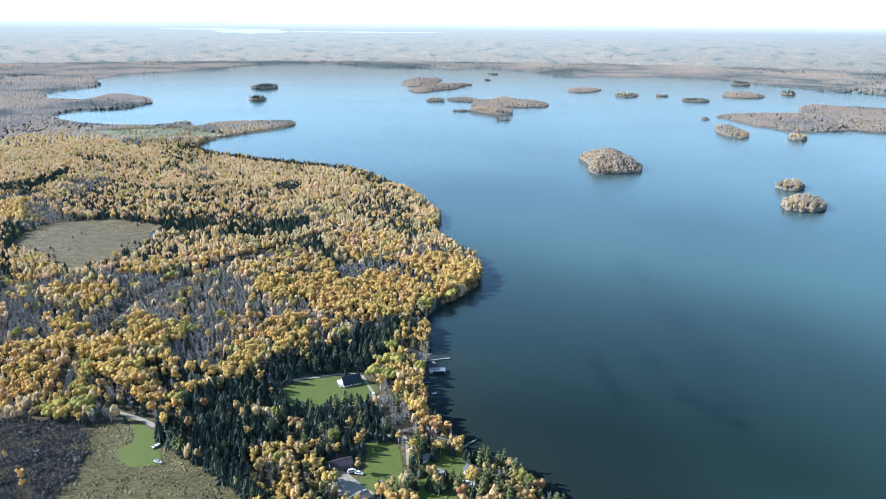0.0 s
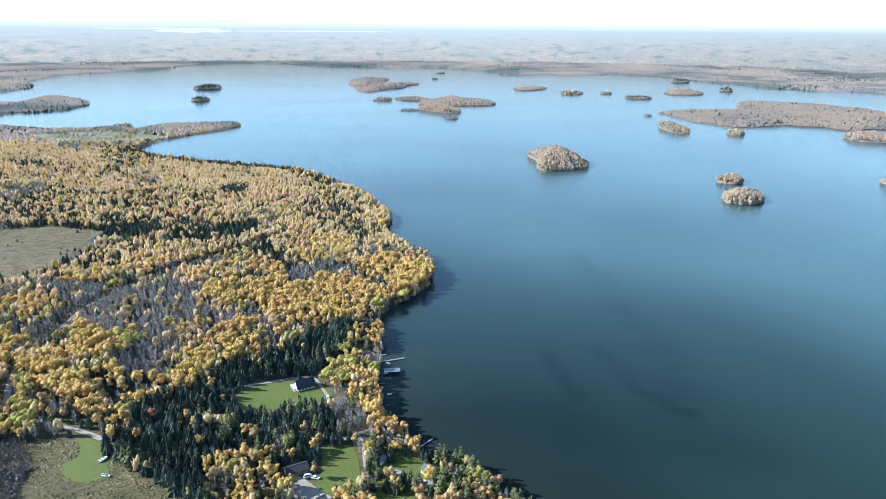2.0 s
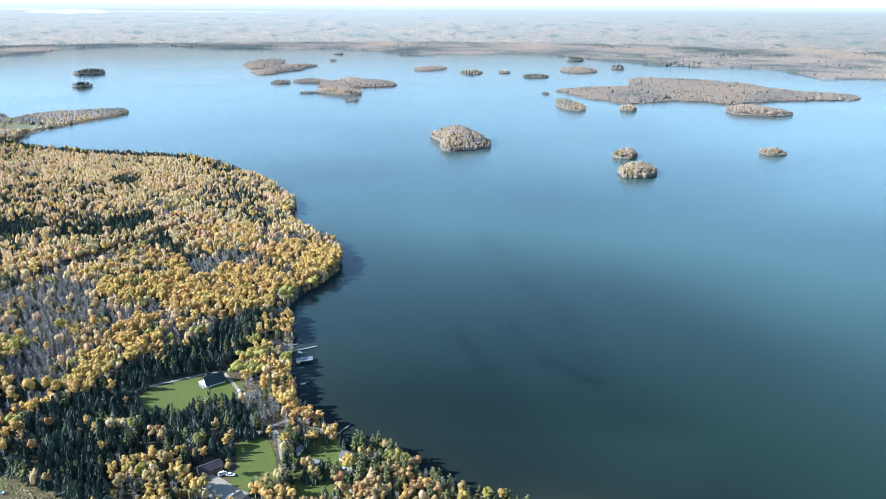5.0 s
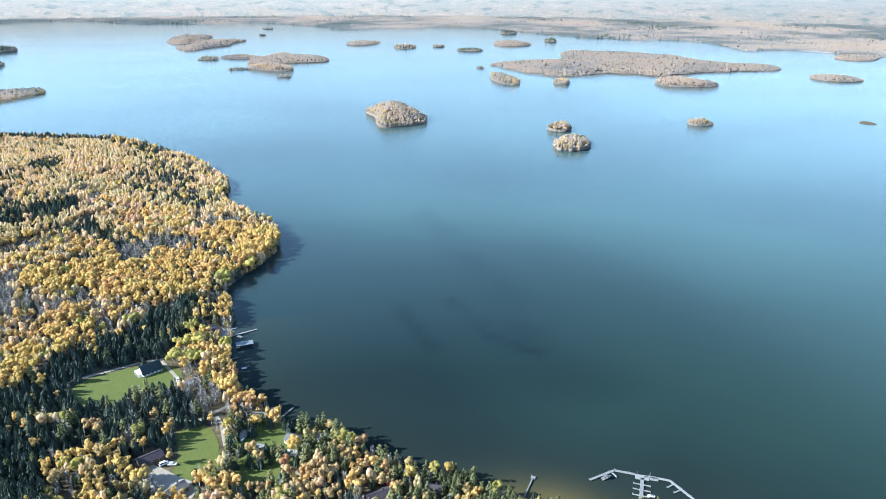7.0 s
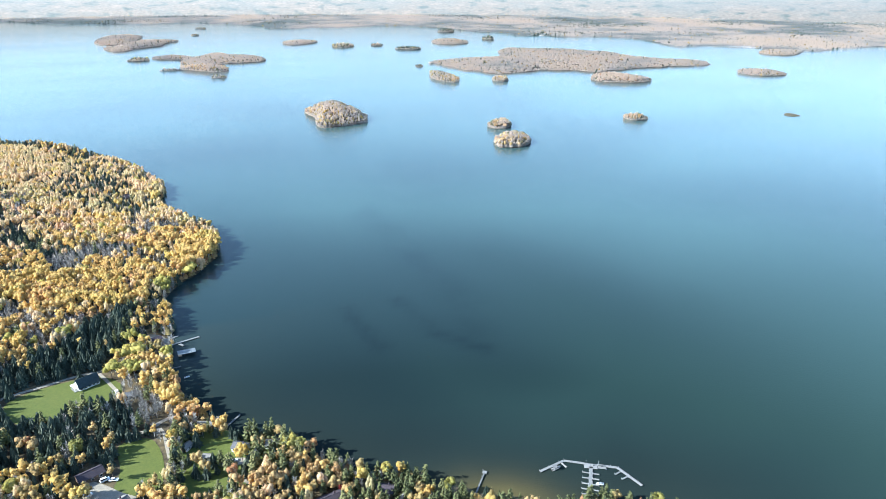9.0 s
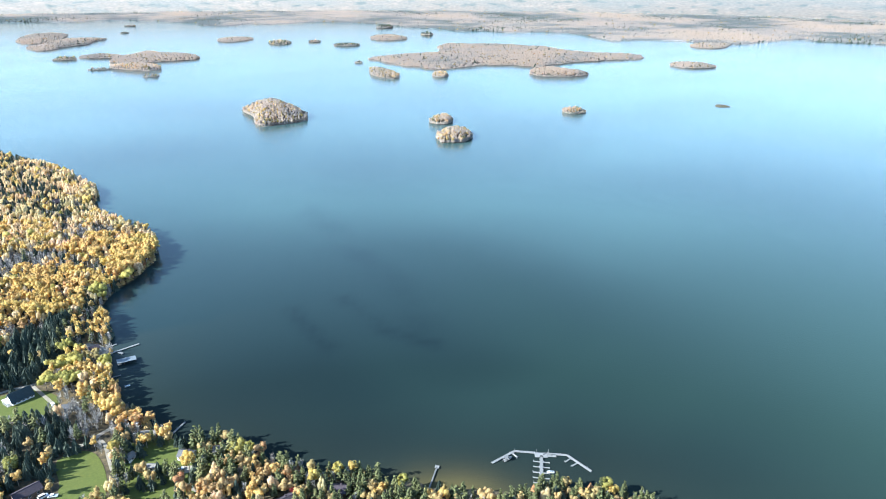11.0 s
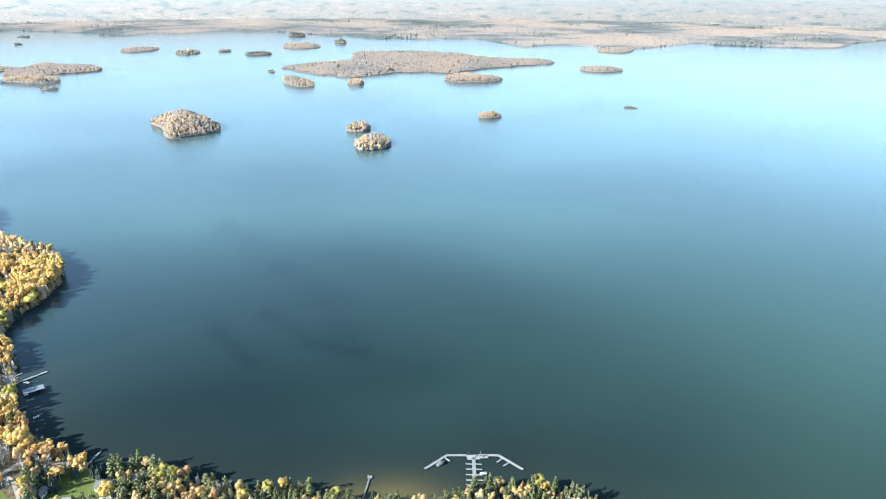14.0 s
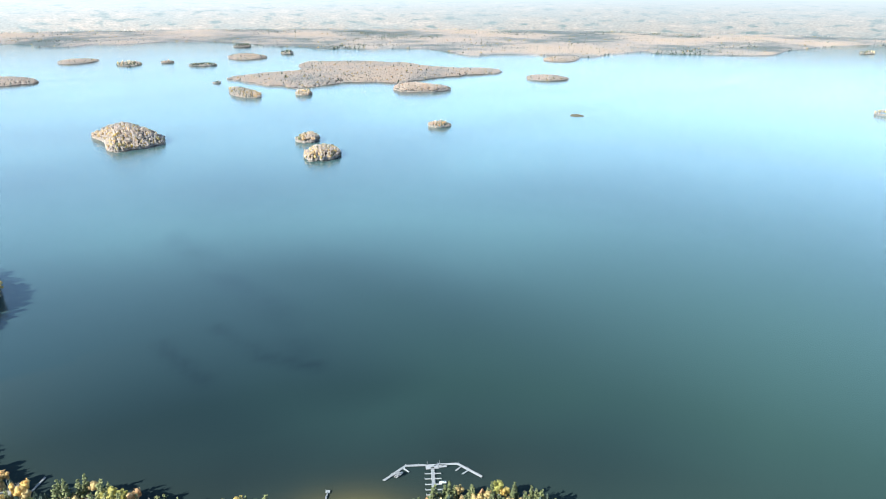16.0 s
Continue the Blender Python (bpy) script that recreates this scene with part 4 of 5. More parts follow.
def choose_kind(x, y, d, rng):
    r = np.hypot(x, y)
    # far: beyond 1400 m the canopy with haze in its colour takes over
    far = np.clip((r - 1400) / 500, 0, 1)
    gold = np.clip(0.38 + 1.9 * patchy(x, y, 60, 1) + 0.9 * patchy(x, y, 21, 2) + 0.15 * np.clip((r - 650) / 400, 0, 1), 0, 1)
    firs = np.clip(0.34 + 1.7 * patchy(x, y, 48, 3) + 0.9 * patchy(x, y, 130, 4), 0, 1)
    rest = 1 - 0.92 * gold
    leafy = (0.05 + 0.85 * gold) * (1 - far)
    # the straw share grows with range from the camera, in place of haze
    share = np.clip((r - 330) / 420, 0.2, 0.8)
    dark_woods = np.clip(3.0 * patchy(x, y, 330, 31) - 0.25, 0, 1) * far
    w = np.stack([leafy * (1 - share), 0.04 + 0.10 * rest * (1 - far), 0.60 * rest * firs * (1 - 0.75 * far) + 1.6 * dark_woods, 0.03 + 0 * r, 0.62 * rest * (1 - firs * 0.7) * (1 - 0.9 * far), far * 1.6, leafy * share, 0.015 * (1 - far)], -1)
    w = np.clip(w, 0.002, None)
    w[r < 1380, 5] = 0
    # stands have uneven edges
    u, v = x + 5 * wobble(x, y, 11, 3) + rng.normal(0, 2.2, x.shape), y + 7 * wobble(x, y, 13, 8) + rng.normal(0, 2.2, x.shape)

    def put(mask, row):
        w[mask] = row
    put(inside(np.array(COTTAGE_PINES, float), x, y), [0.05, 0.06, 0.50, 0.28, 0.07, 0, 0.03, 0.01])
    put((d < 24) & (x > 22) & (y < 330), [0.05, 0.14, 0.10, 0.57, 0.10, 0, 0.01, 0.03])
    put((d >= 24) & (x > 10) & (y < 290), [0.10, 0.24, 0.18, 0.32, 0.12, 0, 0.02, 0.02])
    for mix, poly in STANDS:
        put(inside(poly, u, v), MIXES[mix])
    put((d < 26) & (y > 335) & (y < 565) & (x < 22) & ((y > 405) | (x > -10)) & (patchy(x, y, 11, 23) > -0.05), [0.26, 0.12, 0.17, 0.08, 0.25, 0, 0.02, 0.10])
    put((d < 34) & (y > 1000) & (y < 1330), [0.10, 0.05, 0.75, 0.02, 0.06, 0, 0.02, 0])
    c = np.cumsum(w / w.sum(-1, keepdims=True), -1)
    # like stands by like: neighbours draw nearly the same lot
    lot = patchy(x, y, 12, 17) + rng.normal(0, 0.16, x.shape)
    lot = np.argsort(np.argsort(lot)) / max(len(lot), 1)
    return (lot[..., None] > c).sum(-1).clip(0, 7)


def scatter(rng, r0, r1, cell, b0=-36.0, b1=73.0):
    """Jittered points of a ring sector, about one to a square cell."""
    lim = r1 * 1.0
    gx = np.arange(-lim, lim, cell)
    x, y = np.meshgrid(gx, np.arange(-200, lim, cell))
    x = (x + rng.uniform(-0.46, 0.46, x.shape) * cell).ravel()
    y = (y + rng.uniform(-0.46, 0.46, y.shape) * cell).ravel()
    r, b = np.hypot(x, y), np.degrees(np.arctan2(x, y))
    k = (r >= r0) & (r < r1) & (b > b0) & (b < b1)
    return x[k], y[k]


# ---- woods of the mainland, the farthest coarsest ----
LABELS = {"aspen": "golden yellow autumn aspen and birch woods", "oak": "tan and russet autumn hardwoods", "spruce": "dark green spruce woods",
          "pine": "tall grey-green pines near the shore", "bare_tree": "leafless grey birch and alder thicket", "birch": "grey-tan woods with distance haze in their colour", "straw_birch": "straw-yellow autumn birch woods with distance haze in their colour", "alder": "dark grey leafless alder brush in a wet hollow", "willow": "yellow-green broad-crowned willows and maples"}
WORDS = {"aspen": "aspen_woods", "oak": "hardwoods", "spruce": "spruce_woods", "pine": "pine_woods", "bare_tree": "leafless_woods", "birch": "birch_woods", "straw_birch": "straw_birch_woods", "willow": "willow_woods"}
SIZE = {"aspen": 0.92, "straw_birch": 0.86, "oak": 0.82, "spruce": 0.88, "pine": 0.88, "bare_tree": 0.82, "birch": 0.85, "willow": 0.9}
rng = np.random.default_rng(5)
SINGLES = [k for k in NAMES if k != "birch"]
near_trees = {k: [] for k in SINGLES}
for detail, r0, r1, cell, grow in ((0, 205, 372, 3.8, 1.0), (1, 372, 690, 4.15, 1.0), (2, 690, 1500, 4.2, 0.95), (3, 1500, 2600, 7.2, 1.05), (3, 2600, RIM + 13, 11.0, 1.25)):
    x, y = scatter(rng, r0, r1, cell)
    d = land_distance(x, y)
    k = (d > (0.5 if detail < 2 else 2.0)) & ~((x > 98) & (x < 160) & (y < 270) & (d < 8.5))
    x, y, d = x[k], y[k], d[k]
    k = ~is_clear(x, y) & ~inside(np.array(BRUSH, float), x, y) & ~(inside(np.array(LAWN_YARD, float), x, y) & (rng.uniform(size=len(x)) < 0.18))
    x, y, d = x[k], y[k], d[k]
    kind = choose_kind(x, y, d, rng)
    z = ground_z(x, y, d)
    for j, nm in enumerate(NAMES):
        i = np.nonzero(kind == j)[0]
        h = SIZE[nm] * grow * (rng.uniform(0.42, 1.2, len(i)) * (1.0 if r0 < 600 else 1.05) if nm == "spruce" else rng.uniform(0.80, 1.06, len(i)) + 0.16 * wobble(x[i], y[i], 45, 5))
        if nm == "spruce":
            h = h * np.where(in_any([p for mix, p in STANDS if mix == "spruce"], x[i], y[i]), 1.12, 0.95)
        if nm == "aspen":
            h = h * np.where(in_any([p for mix, p in STANDS if mix == "gold"], x[i], y[i]), 1.10, 0.92)
        tone = np.clip(0.50 + 0.42 * patchy(x[i], y[i], 22, 9) + 0.35 * patchy(x[i], y[i], 70, 11) + rng.normal(0, 0.08, len(i)), 0, 1)
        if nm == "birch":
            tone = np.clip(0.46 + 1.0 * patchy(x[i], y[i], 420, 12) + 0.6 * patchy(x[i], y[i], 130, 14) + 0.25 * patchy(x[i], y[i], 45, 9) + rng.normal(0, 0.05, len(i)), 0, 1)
        if nm in ("aspen",):
            tone = np.clip(tone + 0.08, 0, 0.93 + 0.07 * (rng.uniform(size=len(i)) > 0.8))
        far_k = np.ones(len(i), bool)
        if detail == 0 and nm in near_trees:
            # the nearest of each kind stand singly
            order = np.argsort(np.hypot(x[i], y[i]))[:200 if nm in ("aspen", "spruce", "pine") else 110]
            far_k[order] = False
            near_trees[nm] = [(x[q], y[q], z[q], hh) for q, hh in zip(i[order], h[order])]
        q, hq, tq = i[far_k], h[far_k], tone[far_k]
        flat = 0.6 if r0 >= 2600 else 0.62 if detail == 3 else 1.0
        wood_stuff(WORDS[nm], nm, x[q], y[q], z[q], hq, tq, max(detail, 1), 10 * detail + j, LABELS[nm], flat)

# scrub along the mainland's shore
x, y = scatter(rng, 205, 1750, 3.4)
d = land_distance(x, y)
k = (d > 0.2) & (d < 5) & ~is_clear(x, y) & ~((x > 98) & (x < 160) & (y < 270))
x, y = x[k], y[k]
wood_stuff("shore_scrub", "oak", x, y, x * 0 + 0.4, rng.uniform(0.26, 0.5, len(x)), rng.uniform(0, 1, len(x)), 3, 71, "low tan and green scrub along the shore")

# low brush along the forest track, and bushes dotted over the far pasture
track_line = np.array(ROADS[0][1], float)
x, y = scatter(rng, 480, 800, 2.6, -36, 0)
dt = edge_distance(track_line, x, y, closed=False)
k = (dt > 1.6) & (dt < 8.5)
x, y = x[k], y[k]
wood_stuff("track_brush", "bare_tree", x, y, ground_z(x, y), rng.uniform(0.14, 0.42, len(x)), np.clip(rng.normal(0.55, 0.25, len(x)), 0, 1), 2, 75, "low leafless brush along a forest track")
x, y = scatter(rng, 1400, 1800, 9.0, -36, 0)
k = inside(np.array(FAR_MEADOW, float), x, y) & (patchy(x, y, 50, 3) > 0.0)
wood_stuff("pasture_bushes", "oak", x[k], y[k], ground_z(x[k], y[k]), rng.uniform(0.3, 0.7, k.sum()), rng.uniform(0, 1, k.sum()), 2, 76, "scattered bushes on the far pasture")

# bushes of the alder swamp
x, y = scatter(rng, 230, 460, 2.2, -44, 0)
k = inside(np.array(BRUSH, float), x, y)
x, y = x[k], y[k]
wood_stuff("alder_brush", "alder", x, y, ground_z(x, y) - 0.9, rng.uniform(0.18, 0.5, len(x)) * (0.85 + 0.9 * patchy(x, y, 13, 5)), np.clip(0.4 + 0.9 * patchy(x, y, 8, 15) + rng.normal(0, 0.15, len(x)), 0, 1), 2, 77, LABELS["alder"], 0.8)
x, y = scatter(rng, 230, 460, 1.8, -44, 0)
k = inside(np.array(BRUSH, float), x, y)
x, y = x[k], y[k]
wood_stuff("alder_brush", "alder_bush", x, y, ground_z(x, y), rng.uniform(0.22, 0.46, len(x)), rng.uniform(0.1, 1, len(x)), 2, 73, LABELS["alder"])
gold_xy = np.array([(-234, 321), (-216, 304), (-212, 299)], float)
wood_stuff("aspen_woods", "aspen", gold_xy[:, 0], gold_xy[:, 1], ground_z(gold_xy[:, 0], gold_xy[:, 1]), np.array([0.6, 0.7, 0.5]), np.array([0.9, 0.8, 0.7]), 1, 771, "young golden aspens in the alder brush")
# tussocks of the dry field, in rough rows
x, y = scatter(rng, 230, 420, 1.7, -44, 0)
k = inside(np.array(FIELD, float), x, y) & ~inside(np.array(LAWN_LEFT, float), x, y) & (patchy(x + y * 0.6, y * 2.5, 9, 5) > -0.02)
x, y = x[k], y[k]
wood_stuff("grass_tussocks", "tussock", x, y, ground_z(x, y), rng.uniform(0.10, 0.22, len(x)), np.clip(0.5 + patchy(x, y, 14, 6), 0, 1), 3, 78, "dry olive and straw-coloured tussocks in a field", 0.4)
# bushes strewn over the field's lower end
x, y = scatter(rng, 230, 420, 5.0, -44, 0)
k = inside(np.array(FIELD, float), x, y) & (edge_distance(np.array(LAWN_LEFT, float), x, y) > 3) & ~inside(np.array(LAWN_LEFT, float), x, y) & (patchy(x, y, 13, 4) > 0.3)
wood_stuff("field_bushes", "alder", x[k], y[k], ground_z(x[k], y[k]) - 0.5, rng.uniform(0.08, 0.2, k.sum()), rng.uniform(0, 0.7, k.sum()), 2, 74, "dark bushes strewn over the dry field", 0.8)
# young spruces dotted over the bog
x, y = scatter(rng, 600, 900, 13.0, -44, -15)
k = inside(np.array(BOG, float), x, y) & (patchy(x, y, 60, 8) > 0.05)
wood_stuff("bog_spruces", "spruce", x[k], y[k], ground_z(x[k], y[k]), rng.uniform(0.22, 0.5, k.sum()), rng.uniform(0, 0.5, k.sum()), 2, 79, "stunted dark spruces dotted over a bog")

SINGLE = {"aspen": "yellow autumn aspen among other trees", "oak": "russet autumn hardwood tree near the shore", "spruce": "dark green spruce with a pointed crown",
          "pine": "grey-green pine on the lake shore", "bare_tree": "leafless grey birch among other trees", "straw_birch": "pale straw-yellow birch among other trees", "willow": "yellow-green broad-crowned tree near the shore"}
for j, nm in enumerate(SINGLES):
    models = [tree_thing(nm, 100 * j + s, SINGLE[nm]) for s in range(5)]
    used = set()
    for n, (x, y, z, h) in enumerate(near_trees[nm]):
        m = pose(x, y, z - 0.1, 0, 0, random.uniform(0, 360))
        src = models[n % 5]
        ob = src if n < 5 else copy_thing(src, m)
        ob.matrix_world = m
        ob.scale = (h * random.uniform(0.9, 1.15), h * random.uniform(0.9, 1.15), h)


# two young scarlet maples behind the cottages
for n, (x, y, h) in enumerate(((57, 265, 0.46), (61, 263, 0.38))):
    ob = tree_thing("maple", 950 + n, "young scarlet autumn maple among taller trees")
    ob.matrix_world = pose(x, y, float(ground_z(np.array([x]), np.array([y]))[0]) - 0.1, 0, 0, 70 * n)
    ob.scale = (h * 0.9, h * 0.9, h)


# a planted row of full spruces along the dry field's edge
hedge = smooth_line([(-152, 339), (-146, 334), (-127, 321), (-102, 300), (-88, 286), (-80, 276)], step=12)
along = np.concatenate([[0], np.cumsum(np.hypot(*np.diff(hedge, axis=0).T))])
row_models = [tree_thing("spruce", 900 + s, "full dark green spruce in a planted row") for s in range(3)]
for n, at in enumerate(np.arange(0, along[-1], 3.3)):
    x, y = np.interp(at, along, hedge[:, 0]) + random.uniform(-0.6, 0.6), np.interp(at, along, hedge[:, 1]) + random.uniform(-0.6, 0.6)
    m = pose(x, y, float(ground_z(np.array([x]), np.array([y]))[0]) - 0.1, 0, 0, random.uniform(0, 360))
    ob = row_models[n] if n < 3 else copy_thing(row_models[n % 3], m)
    ob.matrix_world = m
    ob["group"] = "spruces of a planted row"
    h = random.uniform(0.95, 1.2)
    ob.scale = (h * 1.1, h * 1.1, h)


# ---- islands ----
# island floor, lightened so the gaps between crowns look hazed
HAZED_FLOOR = surface("hazed_island_floor", [(0.3, (0.15, 0.13, 0.11)), (0.5, (0.22, 0.185, 0.155)), (0.7, (0.30, 0.245, 0.20))], 0.12, big=(0.02, 0.5, (0.12, 0.11, 0.09)), relief=0.4)
def oval(cx, cy, hw, hd, bearing, seed):
    """An uneven oval outline: hw across the line of sight, hd along it."""
    g = np.random.default_rng(seed)
    a = np.linspace(0, 2 * math.pi, 25)[:-1]
    rim = 1 + 0.11 * np.sin(2 * a + seed) + 0.12 * np.sin(3 * a + 2.3 * seed) + 0.07 * np.sin(5 * a + 1.7 * seed) + g.uniform(-0.05, 0.05, 24)
    c, s = math.cos(radians(-bearing)), math.sin(radians(-bearing))
    u, v = hw * np.cos(a) * rim, hd * np.sin(a) * rim
    return np.stack([cx + u * c - v * s, cy + u * s + v * c], 1)


def island(outline, hill, mix, cell=6.5, tall=1.0, name="island", peak=(0.0, 0.0), west=None):
    """A wooded island. outline: its shore; hill: the rise of its ground; peak: where the top lies off the middle, in parts of the outline; west: the mix of its western end."""
    seed = int(abs(outline[0][0]) + 3 * abs(outline[0][1])) % 9973
    g = np.random.default_rng(seed)
    line = smooth_line(outline, closed=True, step=5)
    mid = line.mean(0)
    ang = np.arctan2(line[:, 1] - mid[1], line[:, 0] - mid[0])
    dist = np.hypot(line[:, 0] - mid[0], line[:, 1] - mid[1])
    order = np.argsort(ang)
    a = np.linspace(-math.pi, math.pi, 61)
    rim = np.interp(a, ang[order], dist[order], period=2 * math.pi) * (1 + 0.03 * np.sin(a * 14 + seed) + 0.02 * np.sin(a * 23 + 2 * seed))
    detail = 2 if math.hypot(*mid) < 2000 else 3
    rings = np.array([1.04, 1.0, 0.93, 0.75, 0.5, 0.25, 0.02])
    lift = np.array([-1.2, 0.1, 0.6, 1.2 + 0.35 * hill, 1.2 + 0.7 * hill, 1.2 + 0.93 * hill, 1.2 + hill])
    shift = (1 - rings.clip(0, 1))[:, None]
    ob = grid_mesh(name, mid[0] + rings[:, None] * (rim * np.cos(a))[None] + shift * peak[0] * dist.max(), mid[1] + rings[:, None] * (rim * np.sin(a))[None] + shift * peak[1] * dist.max(),
                   np.repeat(lift[:, None], len(a), 1), LITTER if name == "rock_reef" else HAZED_FLOOR)
    tagged(ob, "low reef of rocks and scrub in the lake" if name == "rock_reef" else "low wooded island in the lake", "island", kind="structure")
    lo, hi = line.min(0), line.max(0)
    n = int((hi - lo).prod() / cell ** 2) + 4
    x, y = g.uniform(lo[0], hi[0], n), g.uniform(lo[1], hi[1], n)
    t, q = np.arctan2(y - mid[1], x - mid[0]), np.hypot(x - mid[0], y - mid[1])
    q = q / np.interp(t, a, rim)
    k = q < 0.985
    x, y, q = x[k], y[k], q[k]
    z = np.interp(q, rings[::-1], lift[::-1])
    x, y = x + (1 - q) * peak[0] * dist.max(), y + (1 - q) * peak[1] * dist.max()
    lot = g.uniform(size=len(x))
    kind = (lot[:, None] > np.cumsum(mix)[None]).sum(1).clip(0, 7)
    if west is not None:
        w = x < mid[0] - 0.35 * (mid[0] - lo[0]) + g.normal(0, 5, len(x))
        kind[w] = (lot[w][:, None] > np.cumsum(west)[None]).sum(1).clip(0, 7)
    # low scrub hides the stems along the water's edge
    t = np.linspace(-math.pi, math.pi, int(rim.mean() * 6.2 / (cell * 0.5)))[:-1]
    e = np.interp(t, a, rim) * g.uniform(0.94, 0.995, len(t))
    wood_stuff("shore_scrub", "birch", mid[0] + e * np.cos(t), mid[1] + e * np.sin(t), t * 0 + 0.1, g.uniform(0.3, 0.55, len(t)) * tall, g.uniform(0.2, 1, len(t)), 3, seed + 6, "low tan scrub along an island's shore")
    for j, nm in enumerate(NAMES):
        i = np.nonzero(kind == j)[0]
        wave = 0.4 * patchy(x[i], y[i], 26, 9) + 0.7 * patchy(x[i], y[i], 140, 3) if len(i) else 0
        wood_stuff("island_" + WORDS[nm], nm, x[i], y[i], z[i], tall * SIZE[nm] * g.uniform(0.68, 1.12, len(i)) * (cell / 6.5) ** 0.3, np.clip(g.normal(0.78 if nm == "birch" else 0.55, 0.10, len(i)) + wave, 0, 1), detail, seed + 11 * j, LABELS[nm] + " on an island", 0.6 if detail == 3 and nm in ("birch", "oak", "aspen") else 1.0)


# the sixth share is the canopy with haze in its colour
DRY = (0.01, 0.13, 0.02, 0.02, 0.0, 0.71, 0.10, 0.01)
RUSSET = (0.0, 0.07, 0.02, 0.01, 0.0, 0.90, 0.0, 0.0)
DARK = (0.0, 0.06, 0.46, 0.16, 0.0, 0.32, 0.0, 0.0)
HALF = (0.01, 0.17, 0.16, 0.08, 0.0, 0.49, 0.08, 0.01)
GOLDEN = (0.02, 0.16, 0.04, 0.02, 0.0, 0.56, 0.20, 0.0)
island([(244, 1250), (250, 1214), (251, 1181), (239, 1124), (257, 1110), (281, 1113), (307, 1120), (324, 1131), (333, 1158), (331, 1198), (322, 1230), (314, 1278), (299, 1289), (272, 1262), (253, 1254)], 17, DRY, 3.0, 1.0, peak=(0.0, 0.12), west=GOLDEN)
island([(454, 904), (452, 886), (466, 879), (483, 878), (501, 891), (514, 914), (517, 940), (506, 950), (491, 951), (463, 925)], 5, (0.01, 0.16, 0.04, 0.03, 0.0, 0.60, 0.13, 0.03), 2.8, 1.0, west=GOLDEN)
island([(498, 1020), (505, 1005), (518, 1001), (534, 1015), (541, 1030), (542, 1054), (528, 1052), (505, 1034)], 3, HALF, 3.0, 0.95)
island([(756, 1013), (752, 993), (764, 981), (784, 985), (790, 995), (784, 1013), (769, 1017)], 2, HALF, 3.8, 0.8)
island([(751, 1909), (731, 1819), (750, 1763), (765, 1688), (782, 1638), (807, 1610), (848, 1599), (919, 1649), (974, 1623), (1025, 1599), (1057, 1546), (1118, 1564), (1197, 1579), (1256, 1588), (1309, 1586), (1362, 1585), (1420, 1559), (1483, 1625), (1486, 1691),
        (1431, 1719), (1380, 1805), (1377, 1940), (1313, 2065), (1215, 2148), (1122, 2171), (1050, 2110), (1020, 2010), (954, 1940), (856, 1950), (791, 1930)], 9, RUSSET, 6.2, 1.0)
island([(974, 1445), (974, 1398), (1014, 1370), (1052, 1360), (1090, 1372), (1094, 1410), (1078, 1473), (1049, 1501), (994, 1470)], 4, RUSSET, 5.2, 0.95)
island([(620, 1575), (626, 1535), (638, 1513), (658, 1517), (671, 1546), (674, 1602), (670, 1646), (655, 1680), (635, 1640)], 4, HALF, 5.0, 0.95)
island([(743, 1504), (752, 1483), (771, 1488), (781, 1508), (780, 1541), (754, 1530)], 2, GOLDEN, 4.6, 0.85)
island([(1402, 1416), (1401, 1374), (1426, 1348), (1475, 1345), (1497, 1358), (1508, 1413), (1485, 1444), (1442, 1455)], 4, RUSSET, 5.4, 1.0)
island([(1839, 1782), (1843, 1717), (1895, 1704), (1993, 1762), (2030, 1797), (1985, 1834), (1929, 1847)], 3, RUSSET, 6.2, 0.9)
island([(81, 2101), (103, 2068), (139, 2045), (203, 2057), (250, 2060), (298, 2077), (310, 2136), (288, 2214), (223, 2247), (205, 2322), (178, 2310), (147, 2247), (102, 2186)], 7, RUSSET, 6.2, 1.0)
island([(10, 2239), (38, 2210), (112, 2190), (120, 2224), (74, 2290), (24, 2275)], 3, RUSSET, 6.0, 0.95)
island([(74, 1957), (101, 1925), (141, 1879), (181, 1893), (185, 1919), (165, 1980), (122, 2004), (84, 1990)], 4, DRY, 5.6, 0.95)
island([(-161, 2776), (-130, 2723), (-74, 2756), (-17, 3024), (-16, 3060), (-57, 3134), (-132, 3088), (-168, 2890)], 8, RUSSET, 7.0, 1.0)
island([(-130, 2574), (-86, 2468), (-43, 2535), (3, 2606), (41, 2640), (60, 2740), (110, 2800), (99, 2830), (37, 2868), (-24, 2855), (-81, 2696)], 6, RUSSET, 7.0, 1.0)
island([(448, 2592), (471, 2542), (514, 2555), (576, 2630), (572, 2670), (532, 2705), (472, 2665)], 3, RUSSET, 6.4, 0.95)
island([(589, 2429), (606, 2384), (650, 2415), (665, 2462), (636, 2502), (598, 2465)], 2, HALF, 6.0, 0.95)
island([(963, 2453), (987, 2381), (1071, 2406), (1104, 2480), (1078, 2576), (1010, 2551)], 5, RUSSET, 6.4, 1.0)
island(oval(65, 2242, 26, 22, 1.7, 4), 2, DRY, 6.0, 0.9)
island(oval(-26, 2213, 30, 20, -0.7, 18), 2, HALF, 6.0, 0.95)
island(oval(149, 1772, 17, 8, 4.8, 22), 1, HALF, 4.7, 0.7)
island(oval(47, 1951, 29, 10, 1.4, 23), 0.5, DARK, 5.4, 0.6)
island(oval(744, 2434, 18, 15, 17, 26), 2, HALF, 5.4, 1.0)
island(oval(807, 2279, 38, 24, 19.5, 27), 2, DARK, 5.4, 1.0)
island(oval(1229, 2545, 21, 24, 25.8, 29), 4, DARK, 5.4, 1.3)
